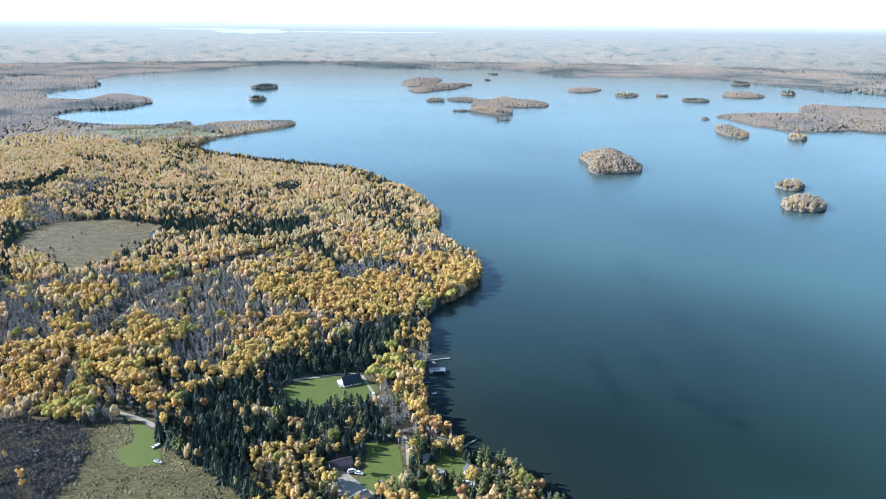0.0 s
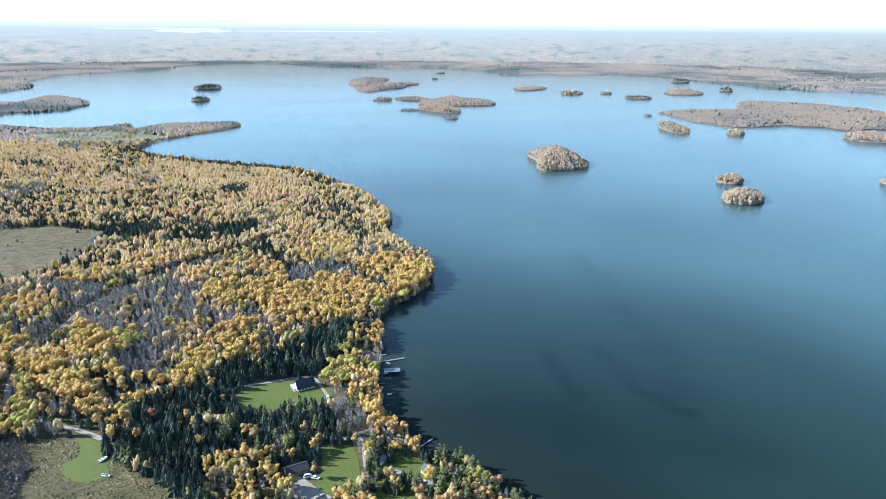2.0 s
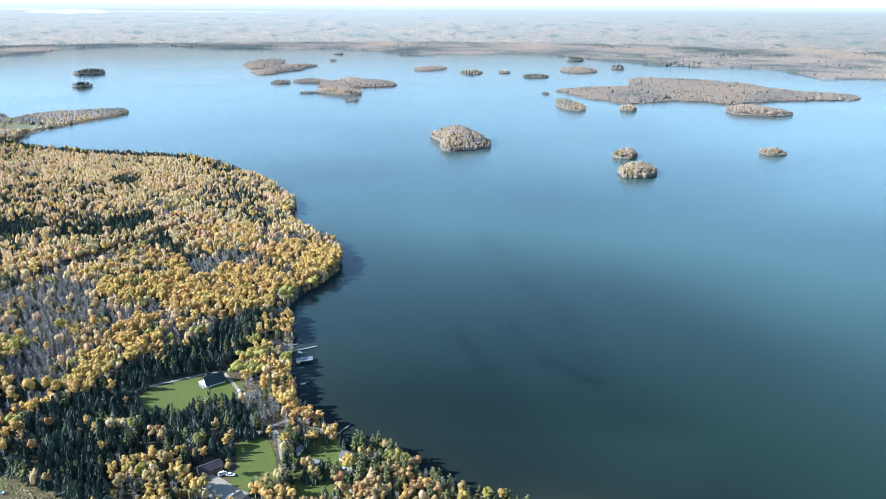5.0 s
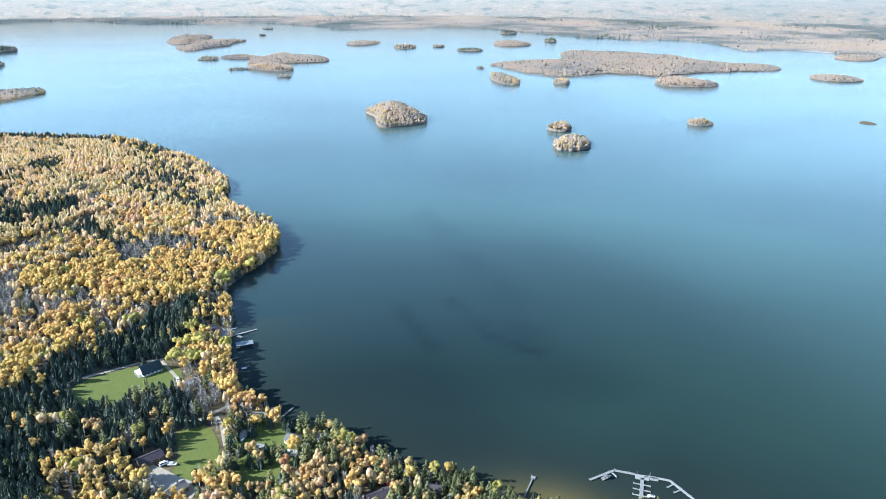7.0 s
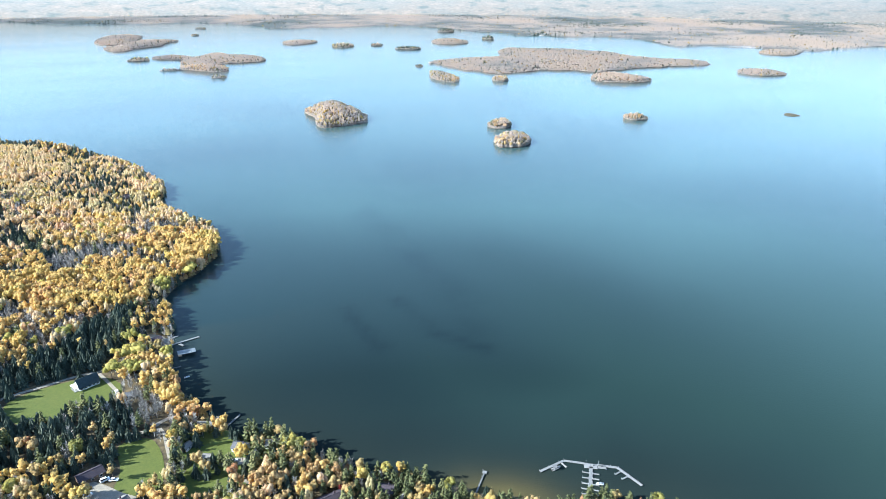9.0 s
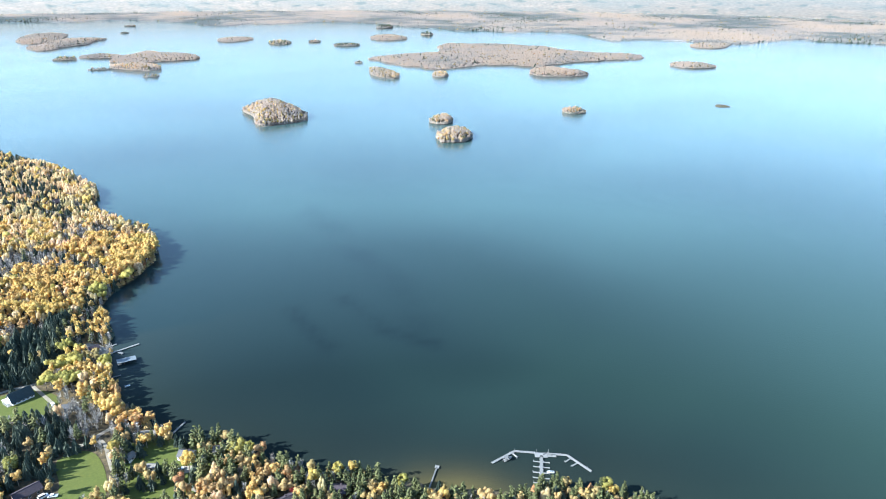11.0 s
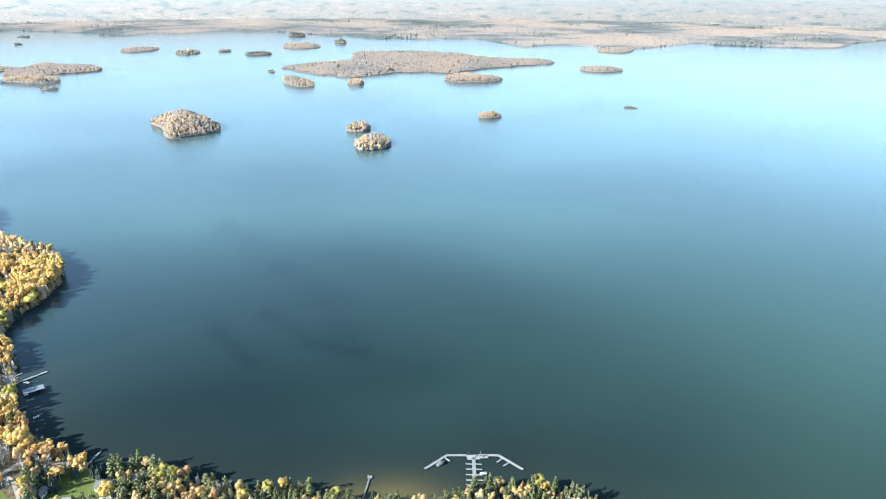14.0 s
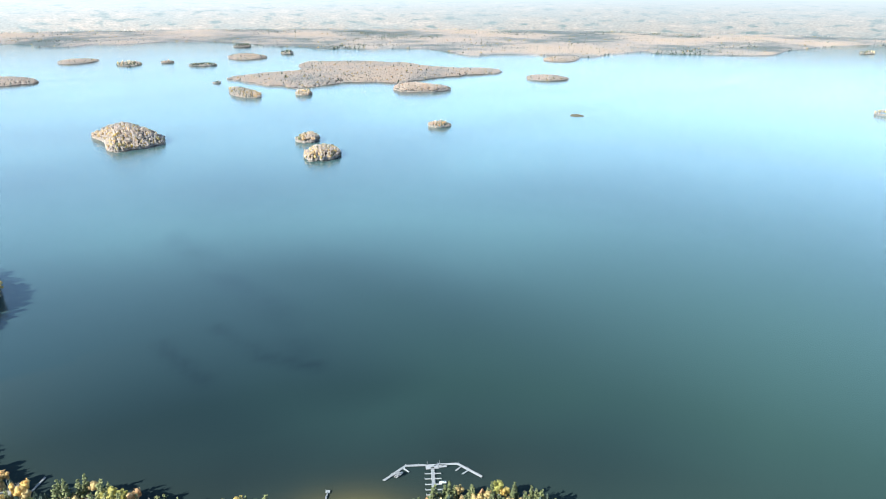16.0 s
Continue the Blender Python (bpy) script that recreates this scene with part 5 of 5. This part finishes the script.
island(oval(676, 1825, 10, 8, 20.3, 30), 1, DARK, 4.0, 0.6)
island(oval(1219, 2954, 32, 40, 22.4, 31), 3, DARK, 6.2, 1.3)
island(oval(-649, 2602, 42, 44, -14, 32), 4, DARK, 5.4, 1.4)
island(oval(-577, 2190, 22, 24, -14.8, 33), 4, DARK, 5.0, 1.3)
island(oval(-607, 1628, 20, 9, -20.4, 34), 1, (0.1, 0.5, 0.2, 0, 0.1, 0.1, 0, 0), 4.7, 0.9)
island(oval(232, 3442, 24, 10, 3.9, 35), 1, DARK, 6.2, 0.9)
island(oval(183, 3072, 16, 14, 3.4, 36), 1, DARK, 5.4, 0.7)
island(oval(1580, 542, 51, 14, 71.1, 37), 1, DRY, 5.0, 0.9)
island(oval(3148, 1255, 25, 28, 68.3, 38), 2, HALF, 6.2, 1.2)
island(oval(1058, 930, 14, 12, 48.7, 61), 0.6, HALF, 9.0, 0.16, "rock_reef")


# ---- lawns, meadows, drives ----
def patch(name, pts, mat, label, category, lift=0.12, step=4, cell=3.0):
    line = smooth_line(pts, closed=True, step=step)
    bm = bmesh.new()
    vs = [bm.verts.new((*p, 0)) for p in line]
    bm.faces.new(vs)
    bmesh.ops.triangulate(bm, faces=bm.faces[:])
    for _ in range(4):
        long = [e for e in bm.edges if e.calc_length() > cell * 2]
        if not long or len(bm.verts) > 6000:
            break
        bmesh.ops.subdivide_edges(bm, edges=long, cuts=1)
        bmesh.ops.triangulate(bm, faces=[f for f in bm.faces if len(f.verts) > 3])
    co = np.array([v.co for v in bm.verts])
    z = ground_z(co[:, 0], co[:, 1])
    for v, h in zip(bm.verts, z):
        v.co.z = h + lift
    bmesh.ops.recalc_face_normals(bm, faces=bm.faces)
    return tagged(part(name, bm, mat), label, category, kind="structure")


def strip(name, pts, width, mat, label, lift=0.2):
    line = smooth_line(pts, step=6)
    t = np.gradient(line, axis=0)
    nrm = np.stack([-t[:, 1], t[:, 0]], 1) / np.linalg.norm(t, axis=1, keepdims=True)
    w = width * 0.5 * (1 + 0.15 * wobble(line[:, 0], line[:, 1], 6, 3))[:, None]
    P = np.stack([line - nrm * w, line - nrm * w * 0.3, line + nrm * w * 0.3, line + nrm * w], 1)
    return tagged(grid_mesh(name, P[..., 0], P[..., 1], ground_z(P[..., 0], P[..., 1]) + lift, mat), label, "road", kind="structure")


patch("lawn", LAWN_HOUSE, LAWN, "mown green lawn sloping below a long house", "lawn")
patch("lawn", LAWN_LOW, LAWN, "long green lawn between spruces and cottages", "lawn")
patch("lawn", LAWN_LEFT, LAWN, "bright green mown lawn beside a dry field", "lawn", 0.24)
patch("lawn", LAWN_COTTAGE, LAWN, "small green lawn beside a grey-roofed cottage", "lawn")
patch("lawn", LAWN_YARD, LAWN, "tree-shaded rough lawn round the cottages", "lawn", 0.06)
patch("lawn", LAWN_BACK, LAWN, "shaded lawn behind the cottages", "lawn")
patch("meadow", FIELD, MEADOW, "dry tussocky olive field", "field")
patch("meadow", BOG, BOG_GRASS, "straw-coloured open bog in the woods", "bog", cell=8)
patch("meadow", FAR_MEADOW, ROUGH_GRASS, "dull green pasture by the far bay", "field", cell=20)
patch("gravel_yard", DRIVE_LOW, GRAVEL, "pale gravel yard in front of a barn", "yard", 0.2)
patch("gravel_yard", YARD_LANDING, GRAVEL, "pale gravel turning place above the boat landing", "yard", 0.2)
patch("gravel_yard", PAD_BACK, GRAVEL, "pale gravel turning place among the trees", "yard", 0.2)
patch("gravel_yard", PAD_COTTAGE, GRAVEL, "pale gravel parking place by a cottage", "yard", 0.2)
pond = patch("pond", [(-328, 744), (-325, 772), (-309, 768), (-311, 738)], WATER, "small blue pond at the bog's edge", "pond", 0.3)
for name, line, w in ROADS:
    strip({"track": "dirt_track", "drive": "gravel_drive", "path": "gravel_path", "lane": "gravel_lane"}[name], line, w, TRACK if name == "track" else GRAVEL, "pale " + name + " through grass and woods")


# ---- houses ----
def gable_roof(L, W, eave, ridge, over=0.5, thick=0.22):
    bm = bmesh.new()
    x, y = L / 2 + over, W / 2 + over
    drop = (ridge - eave) * over / (W / 2)
    lo = [(-x, -y, eave - drop), (x, -y, eave - drop), (x, 0, ridge), (-x, 0, ridge), (-x, y, eave - drop), (x, y, eave - drop)]
    a = [bm.verts.new((p[0], p[1], p[2] + 0.02)) for p in lo]
    b = [bm.verts.new((p[0], p[1], p[2] + thick)) for p in lo]
    for f in ((0, 1, 2, 3), (3, 2, 5, 4)):
        bm.faces.new([b[k] for k in f])
        bm.faces.new([a[k] for k in reversed(f)])
    for p, q in ((0, 1), (1, 2), (2, 5), (5, 4), (4, 3), (3, 0)):
        bm.faces.new([a[p], a[q], b[q], b[p]])
    bmesh.ops.recalc_face_normals(bm, faces=bm.faces)
    return bm


def gable_walls(L, W, eave, ridge):
    bm = bmesh.new()
    x, y = L / 2, W / 2
    ring = [(-x, -y), (x, -y), (x, y), (-x, y)]
    lo = [bm.verts.new((*p, -0.6)) for p in ring]
    hi = [bm.verts.new((*p, eave)) for p in ring]
    g = [bm.verts.new((-x, 0, ridge)), bm.verts.new((x, 0, ridge))]
    bm.faces.new([lo[0], lo[1], hi[1], hi[0]])
    bm.faces.new([lo[2], lo[3], hi[3], hi[2]])
    bm.faces.new([lo[1], lo[2], hi[2], g[1], hi[1]])
    bm.faces.new([lo[3], lo[0], hi[0], g[0], hi[3]])
    bm.faces.new([hi[0], hi[1], g[1], g[0]])
    bm.faces.new([hi[2], hi[3], g[0], g[1]])
    bmesh.ops.recalc_face_normals(bm, faces=bm.faces)
    return bm


def window_part(parent, x, y, z, w, h, along):
    """A framed pane on a wall; along: the wall runs along x or y, at the sign of its outer side."""
    axis, s = along
    fr, pn = bmesh.new(), bmesh.new()
    if axis == "x":
        for a in ((-w / 2 - 0.1, -h / 2 - 0.1, w / 2 + 0.1, -h / 2), (-w / 2 - 0.1, h / 2, w / 2 + 0.1, h / 2 + 0.1), (-w / 2 - 0.1, -h / 2, -w / 2, h / 2), (w / 2, -h / 2, w / 2 + 0.1, h / 2)):
            add_box(fr, x + a[0], y - 0.06, z + a[1], x + a[2], y + 0.06, z + a[3])
        add_box(pn, x - w / 2, y - 0.03, z - h / 2, x + w / 2, y + 0.03, z + h / 2)
    else:
        for a in ((-w / 2 - 0.1, -h / 2 - 0.1, w / 2 + 0.1, -h / 2), (-w / 2 - 0.1, h / 2, w / 2 + 0.1, h / 2 + 0.1), (-w / 2 - 0.1, -h / 2, -w / 2, h / 2), (w / 2, -h / 2, w / 2 + 0.1, h / 2)):
            add_box(fr, x - 0.06, y + a[0], z + a[1], x + 0.06, y + a[2], z + a[3])
        add_box(pn, x - 0.03, y - w / 2, z - h / 2, x + 0.03, y + w / 2, z + h / 2)
    win = part("window", fr, PAINT, parent)
    part("pane", pn, GLASS, win)


def house(name, x, y, rot, L, W, eave, ridge, walls, roof, label, windows=3, chimney=True, porch=False, category="house"):
    z = float(ground_z(np.array([x]), np.array([y]))[0])
    top = thing(name, pose(x, y, z + 0.1, 0, 0, rot), label, category)
    part("wall", gable_walls(L, W, eave, ridge), walls, top)
    r = part("roof", gable_roof(L, W, eave, ridge), roof, top)
    part("ridge_cap", box(-L / 2 - 0.5, -0.16, ridge + 0.16, L / 2 + 0.5, 0.16, ridge + 0.28), roof, r)
    for s in (-1, 1):
        for k in range(windows):
            window_part(top, (k + 0.5) / windows * L - L / 2, s * W / 2, eave * 0.55, 1.1, 1.1, ("x", s))
        window_part(top, s * L / 2, 0.0, eave * 0.6, 1.2, 1.2, ("y", s))
    part("door", box(-L / 2 - 0.05, W * 0.22, 0, -L / 2 + 0.05, W * 0.22 + 0.95, 2.05), WOOD, top)
    if chimney:
        part("chimney", box(L * 0.2 - 0.35, W * 0.12 - 0.35, eave, L * 0.2 + 0.35, W * 0.12 + 0.35, ridge + 0.9, 0.04), ROOF_BROWN, top)
    if porch:
        part("porch_deck", box(-L / 2 - 2.6, -W / 2 + 0.6, -0.4, -L / 2 - 0.02, W / 2 - 0.6, 0.3, 0.04), DOCK, top)
        for s in (-1, 1):
            part("porch_post", box(-L / 2 - 2.5, s * (W / 2 - 0.8) - 0.08, 0.3, -L / 2 - 2.34, s * (W / 2 - 0.8) + 0.08, 2.5), PAINT, top)
        part("porch_roof", box(-L / 2 - 2.8, -W / 2 + 0.4, 2.5, -L / 2 - 0.02, W / 2 - 0.4, 2.66, 0.03), PAINT, top)
    return top


house("lodge", -59.6, 412.0, 27, 11.8, 7.2, 2.1, 6.0, WHITE, ROOF_DARK, "long white house with a steep dark green metal roof", 5, False, True)
house("cottage", 17.4, 316.2, -38, 7.2, 5.8, 2.6, 4.2, WHITE, ROOF_GREY, "white cottage with a grey shingle roof on a small lawn", 3)
house("cottage", 2.0, 342.5, -20, 7.0, 5.2, 2.5, 4.0, WOOD, ROOF_PALE, "brown cottage with a pale grey roof under pines", 2)
house("cottage", 33.0, 313.5, -25, 6.2, 4.4, 2.4, 3.6, WHITE, ROOF_PALE, "small white cabin with a pale roof behind the pines", 2, False)
house("shed", 0.8, 314.4, -30, 4.2, 2.8, 2.2, 3.0, WHITE, ROOF_PALE, "small white garden shed under spruces", 1, False, category="shed")
house("shed", -8.5, 327.0, 50, 5.0, 3.4, 2.2, 3.2, WHITE, ROOF_PALE, "low white garage beside a pine-shaded drive", 1, False, category="shed")
house("barn", -53.2, 319.2, 24, 11.5, 6.5, 2.8, 4.6, WOOD, ROOF_BROWN, "low dark barn with a brown roof by the gravel yard", 3, False, category="barn")
house("cottage", -39.8, 291.5, 38, 9.0, 6.5, 2.6, 4.4, WOOD, ROOF_PALE, "house with a pale buff roof at the yard's end", 2)
house("cottage", 51.0, 259.5, 10, 12.0, 8.0, 2.8, 5.0, WOOD, ROOF_BROWN, "brown-roofed house hidden among autumn trees", 3)
house("shed", -37.0, 390.4, -12, 5.2, 4.2, 1.6, 2.7, WOOD, ROOF_GREY, "weathered grey shed among leafless trees", 1, False, category="shed")
house("shed", -20.0, 455.5, 15, 5.5, 4.0, 2.2, 3.2, WOOD, ROOF_BROWN, "small brown boat shed above the landing", 1, False, category="shed")
house("cottage", 77.0, 258.0, -30, 8.0, 6.0, 2.6, 4.3, WOOD, ROOF_BROWN, "dark cabin hidden among shore pines", 2)


house("cottage", -45.5, 805.0, 20, 12.0, 8.0, 2.8, 5.2, WOOD, ROOF_BROWN, "reddish-brown roofed house in a gap of the golden woods", 2)


# ---- docks ----
def deck_between(name, p, q, width, top, mat=None, thick=0.28, z=0.55):
    (x0, y0), (x1, y1) = p, q
    ln, a = math.hypot(x1 - x0, y1 - y0), math.atan2(y1 - y0, x1 - x0)
    bm = bmesh.new()
    n = max(1, round(ln / 3.0))
    for k in range(n):
        add_box(bm, ln * k / n + 0.03, -width / 2, z - thick, ln * (k + 1) / n - 0.03, width / 2, z, 0.03)
    bm.transform(Matrix.Translation((x0, y0, 0)) @ Matrix.Rotation(a, 4, "Z"))
    ob = part(name, bm, mat or DOCK, top)
    for k in range(n + 1):
        s = -1 if k % 2 else 1
        c = Vector((x0, y0, 0)) + Vector(((x1 - x0) * k / n, (y1 - y0) * k / n, 0)) + Vector((-math.sin(a), math.cos(a), 0)) * s * (width / 2 + 0.06)
        pb = bmesh.new()
        bmesh.ops.create_cone(pb, cap_ends=True, segments=6, radius1=0.05, radius2=0.05, depth=4.0, matrix=Matrix.Translation((c.x, c.y, -0.9)))
        part("post", pb, STEEL, ob)
    return ob


marina = thing("marina_dock", Matrix(), "white T-shaped marina dock with angled arms and finger piers", "dock")
deck_between("spine", (164.6, 217.3), (179.3, 238.4), 1.7, marina)
deck_between("head_platform", (176.5, 240.5), (182.2, 237.2), 3.6, marina)
deck_between("side_platform", (182.4, 237.1), (185.9, 235.1), 2.4, marina)
deck_between("arm", (168.9, 247.6), (177.3, 242.0), 1.4, marina)
deck_between("arm", (153.7, 244.8), (168.9, 247.6), 1.4, marina)
deck_between("arm", (182.8, 238.4), (191.2, 232.8), 1.4, marina)
deck_between("arm", (191.2, 232.8), (194.5, 217.2), 1.4, marina)
ux, uy = 0.571, 0.821
for d, w in ((5.1, 3.2), (9.1, 3.2), (13.3, 3.2), (17.3, 3.2), (21.0, 3.0)):
    cx, cy = 179.3 - ux * d, 238.4 - uy * d
    for s in (-1, 1):
        deck_between("finger", (cx + s * uy * 0.9, cy - s * ux * 0.9), (cx + s * uy * (0.9 + w), cy - s * ux * (0.9 + w)), 0.7, marina)
for p, q in (((166.9, 246.4), (167.5, 242.6)), ((191.2, 229.9), (187.1, 228.9)), ((192.2, 225.4), (188.1, 224.8))):
    deck_between("finger", p, q, 0.8, marina)
part("light_post", box(178.42, 241.72, 0.56, 178.58, 241.88, 2.2, 0.02), DOCK_GREY, marina)
part("lamp_post", box(183.6, 238.4, 0.56, 183.75, 238.55, 2.6), STEEL, marina)
part("bench", box(180.2, 238.3, 0.56, 181.8, 238.8, 1.0, 0.04), DOCK_GREY, marina)
part("bench", box(183.4, 236.0, 0.56, 185.0, 236.4, 1.0, 0.04), DOCK_GREY, marina)

landing = thing("landing_dock", Matrix(), "long white boat dock reaching out from the shore", "dock")
deck_between("walkway", (-13, 447.2), (6.6, 453.0), 1.5, landing)
deck_between("walkway", (-6.2, 447.2), (-4.0, 443.6), 1.8, landing)
landing2 = thing("swimming_dock", Matrix(), "short pale dock beside the long one", "dock")
deck_between("walkway", (-15, 456.4), (-6.6, 459.2), 1.2, landing2)
j = thing("jetty", Matrix(), "slim grey jetty below the cottages", "dock")
deck_between("walkway", (12.5, 340.8), (21.0, 349.6), 1.1, j, DOCK_GREY)
j = thing("jetty", Matrix(), "narrow jetty ending in a pale square platform", "dock")
deck_between("walkway", (116.6, 241.6), (127.2, 254.0), 0.75, j, DOCK_GREY)
deck_between("platform", (126.7, 255.2), (128.5, 253.8), 1.9, j)
j = thing("jetty", Matrix(), "low grey jetty in the shade of the point", "dock")
deck_between("walkway", (4.0, 575.5), (13.6, 569.6), 1.2, j, DOCK_GREY)
j = thing("jetty", Matrix(), "small grey jetty in tree shade", "dock")
deck_between("walkway", (-12.5, 416.0), (-7.0, 416.4), 1.0, j, DOCK_GREY)

canopy = thing("boat_shelter", pose(-2.5, 432.4, 0, 0, 0, 3), "open boat shelter with a flat grey metal roof", "boat shelter")
for sx in (-4.8, -1.6, 1.6, 4.8):
    for sy in (-2.3, 2.3):
        part("post", box(sx - 0.06, sy - 0.06, -2.6, sx + 0.06, sy + 0.06, 1.7), DARK_BARK, canopy)
roofb = bmesh.new()
for k in range(4):
    add_box(roofb, -5.6 + k * 2.8 + 0.015, -2.8, 1.7, -5.6 + (k + 1) * 2.8 - 0.015, 2.8, 1.88, 0.03)
part("roof", roofb, surface("grey_sheet_roof", [(0.3, (0.12, 0.14, 0.155)), (0.7, (0.19, 0.215, 0.235))], 1.5, rough=0.5), canopy)
part("deck", box(-5.4, -2.6, 0.2, -3.2, 2.6, 0.5, 0.03), DOCK_GREY, canopy)


# ---- boats, cars ----
def boat(x, y, rot, ln, wd, label, canopy=False, z=0.0, hull=PAINT):
    top = thing("motor_boat", pose(x, y, z, 0, 0, rot), label, "boat")
    bm = bmesh.new()
    st = [(-0.5, 0.92), (-0.2, 1.0), (0.15, 0.95), (0.36, 0.62), (0.5, 0.05)]
    rows = [[bm.verts.new((ln * a, s * wd / 2 * w * k, h)) for s, k, h in ((-1, 0.55, -0.2), (-1, 1, 0.65), (1, 1, 0.65), (1, 0.55, -0.2))] for a, w in st]
    for p, q in zip(rows, rows[1:]):
        for i in range(4):
            bm.faces.new([p[i], p[(i + 1) % 4], q[(i + 1) % 4], q[i]])
    bm.faces.new(rows[0])
    bm.faces.new(rows[-1][::-1])
    bmesh.ops.recalc_face_normals(bm, faces=bm.faces)
    part("hull", bm, hull, top)
    part("seat", box(-ln * 0.32, -wd * 0.36, 0.66, -ln * 0.2, wd * 0.36, 1.05, 0.05), DOCK_GREY, top)
    part("windshield", box(ln * 0.08, -wd * 0.4, 0.66, ln * 0.11, wd * 0.4, 1.2, 0.02), GLASS, top)
    part("outboard_motor", box(-ln * 0.57, -0.2, 0.1, -ln * 0.5, 0.2, 1.1, 0.06), RUBBER, top)
    if canopy:
        part("sun_canopy", box(-ln * 0.4, -wd * 0.48, 2.1, ln * 0.02, wd * 0.48, 2.2, 0.04), DOCK_GREY, top)
        for a in (-0.38, 0.0):
            for s in (-1, 1):
                part("canopy_pole", box(ln * a - 0.03, s * wd * 0.45 - 0.03, 0.6, ln * a + 0.03, s * wd * 0.45 + 0.03, 2.1), STEEL, top)
    return top


boat(162.4, 243.9, 10, 5.4, 2.1, "grey-covered pontoon boat moored at the dock", True, hull=DOCK)
boat(176.2, 226.0, 150, 3.6, 1.4, "white runabout tied up by the spine of the dock")
boat(-4.2, 402.1, 10, 3.2, 1.2, "small pale rowing boat lying off the shaded shore")
boat(-7.5, 363.5, 25, 5.0, 2.0, "white boat stored on the bank by the drive", z=2.0)


def car(x, y, rot, paint, label, van=False):
    z = float(ground_z(np.array([x]), np.array([y]))[0]) + 0.2
    top = thing("car", pose(x, y, z, 0, 0, rot), label, "car")
    h = 1.15 if van else 0.85
    part("body", box(-2.25, -0.9, 0.35, 2.25, 0.9, h, 0.12), paint, top)
    cab = box(-2.1 if van else -1.5, -0.8, h + 0.002, 1.2 if van else 0.8, 0.8, 1.95 if van else 1.45, 0.2)
    part("cabin", cab, GLASS, top)
    part("roof_panel", box(-1.9 if van else -1.2, -0.7, 1.955 if van else 1.455, 0.9 if van else 0.5, 0.7, 2.0 if van else 1.5, 0.02), paint, top)
    for sx in (-1.4, 1.4):
        for sy in (-0.86, 0.86):
            wb_ = bmesh.new()
            bmesh.ops.create_cone(wb_, cap_ends=True, segments=12, radius1=0.34, radius2=0.34, depth=0.22, matrix=Matrix.Translation((sx, sy, 0.34)) @ Matrix.Rotation(math.pi / 2, 4, "X"))
            w = part("wheel", wb_, RUBBER, top)
            rb = bmesh.new()
            bmesh.ops.create_cone(rb, cap_ends=True, segments=10, radius1=0.2, radius2=0.2, depth=0.24, matrix=Matrix.Translation((sx, sy, 0.34)) @ Matrix.Rotation(math.pi / 2, 4, "X"))
            part("rim", rb, STEEL, w)
    return top


GREY_PAINT = surface("grey_paint", [(0.3, (0.30, 0.31, 0.33)), (0.7, (0.38, 0.39, 0.41))], 2.0, rough=0.35, relief=0.05, spec=0.5)
car(-46.6, 314.6, 20, PAINT, "white car parked on the gravel yard", True)
car(-42.6, 313.4, -15, PAINT, "white pickup parked beside another car")
car(-53.6, 305.4, 25, PAINT, "white van beside the barn", True)
car(-43.2, 397.0, 100, PAINT, "white car at the end of a gravel path")
car(-1.8, 338.0, -60, GREY_PAINT, "grey car under the pines by a cottage")
car(12.5, 307.8, 10, PAINT, "white car on the cottage's parking place")
boat(-158.5, 335.5, 60, 5.5, 2.1, "white boat on a trailer beside the lawn", z=float(ground_z(np.array([-158.5]), np.array([335.5]))[0]) + 0.5)
boat(-151.5, 320.5, -20, 5.0, 2.0, "white boat parked at the lawn's edge", z=float(ground_z(np.array([-151.5]), np.array([320.5]))[0]) + 0.5)
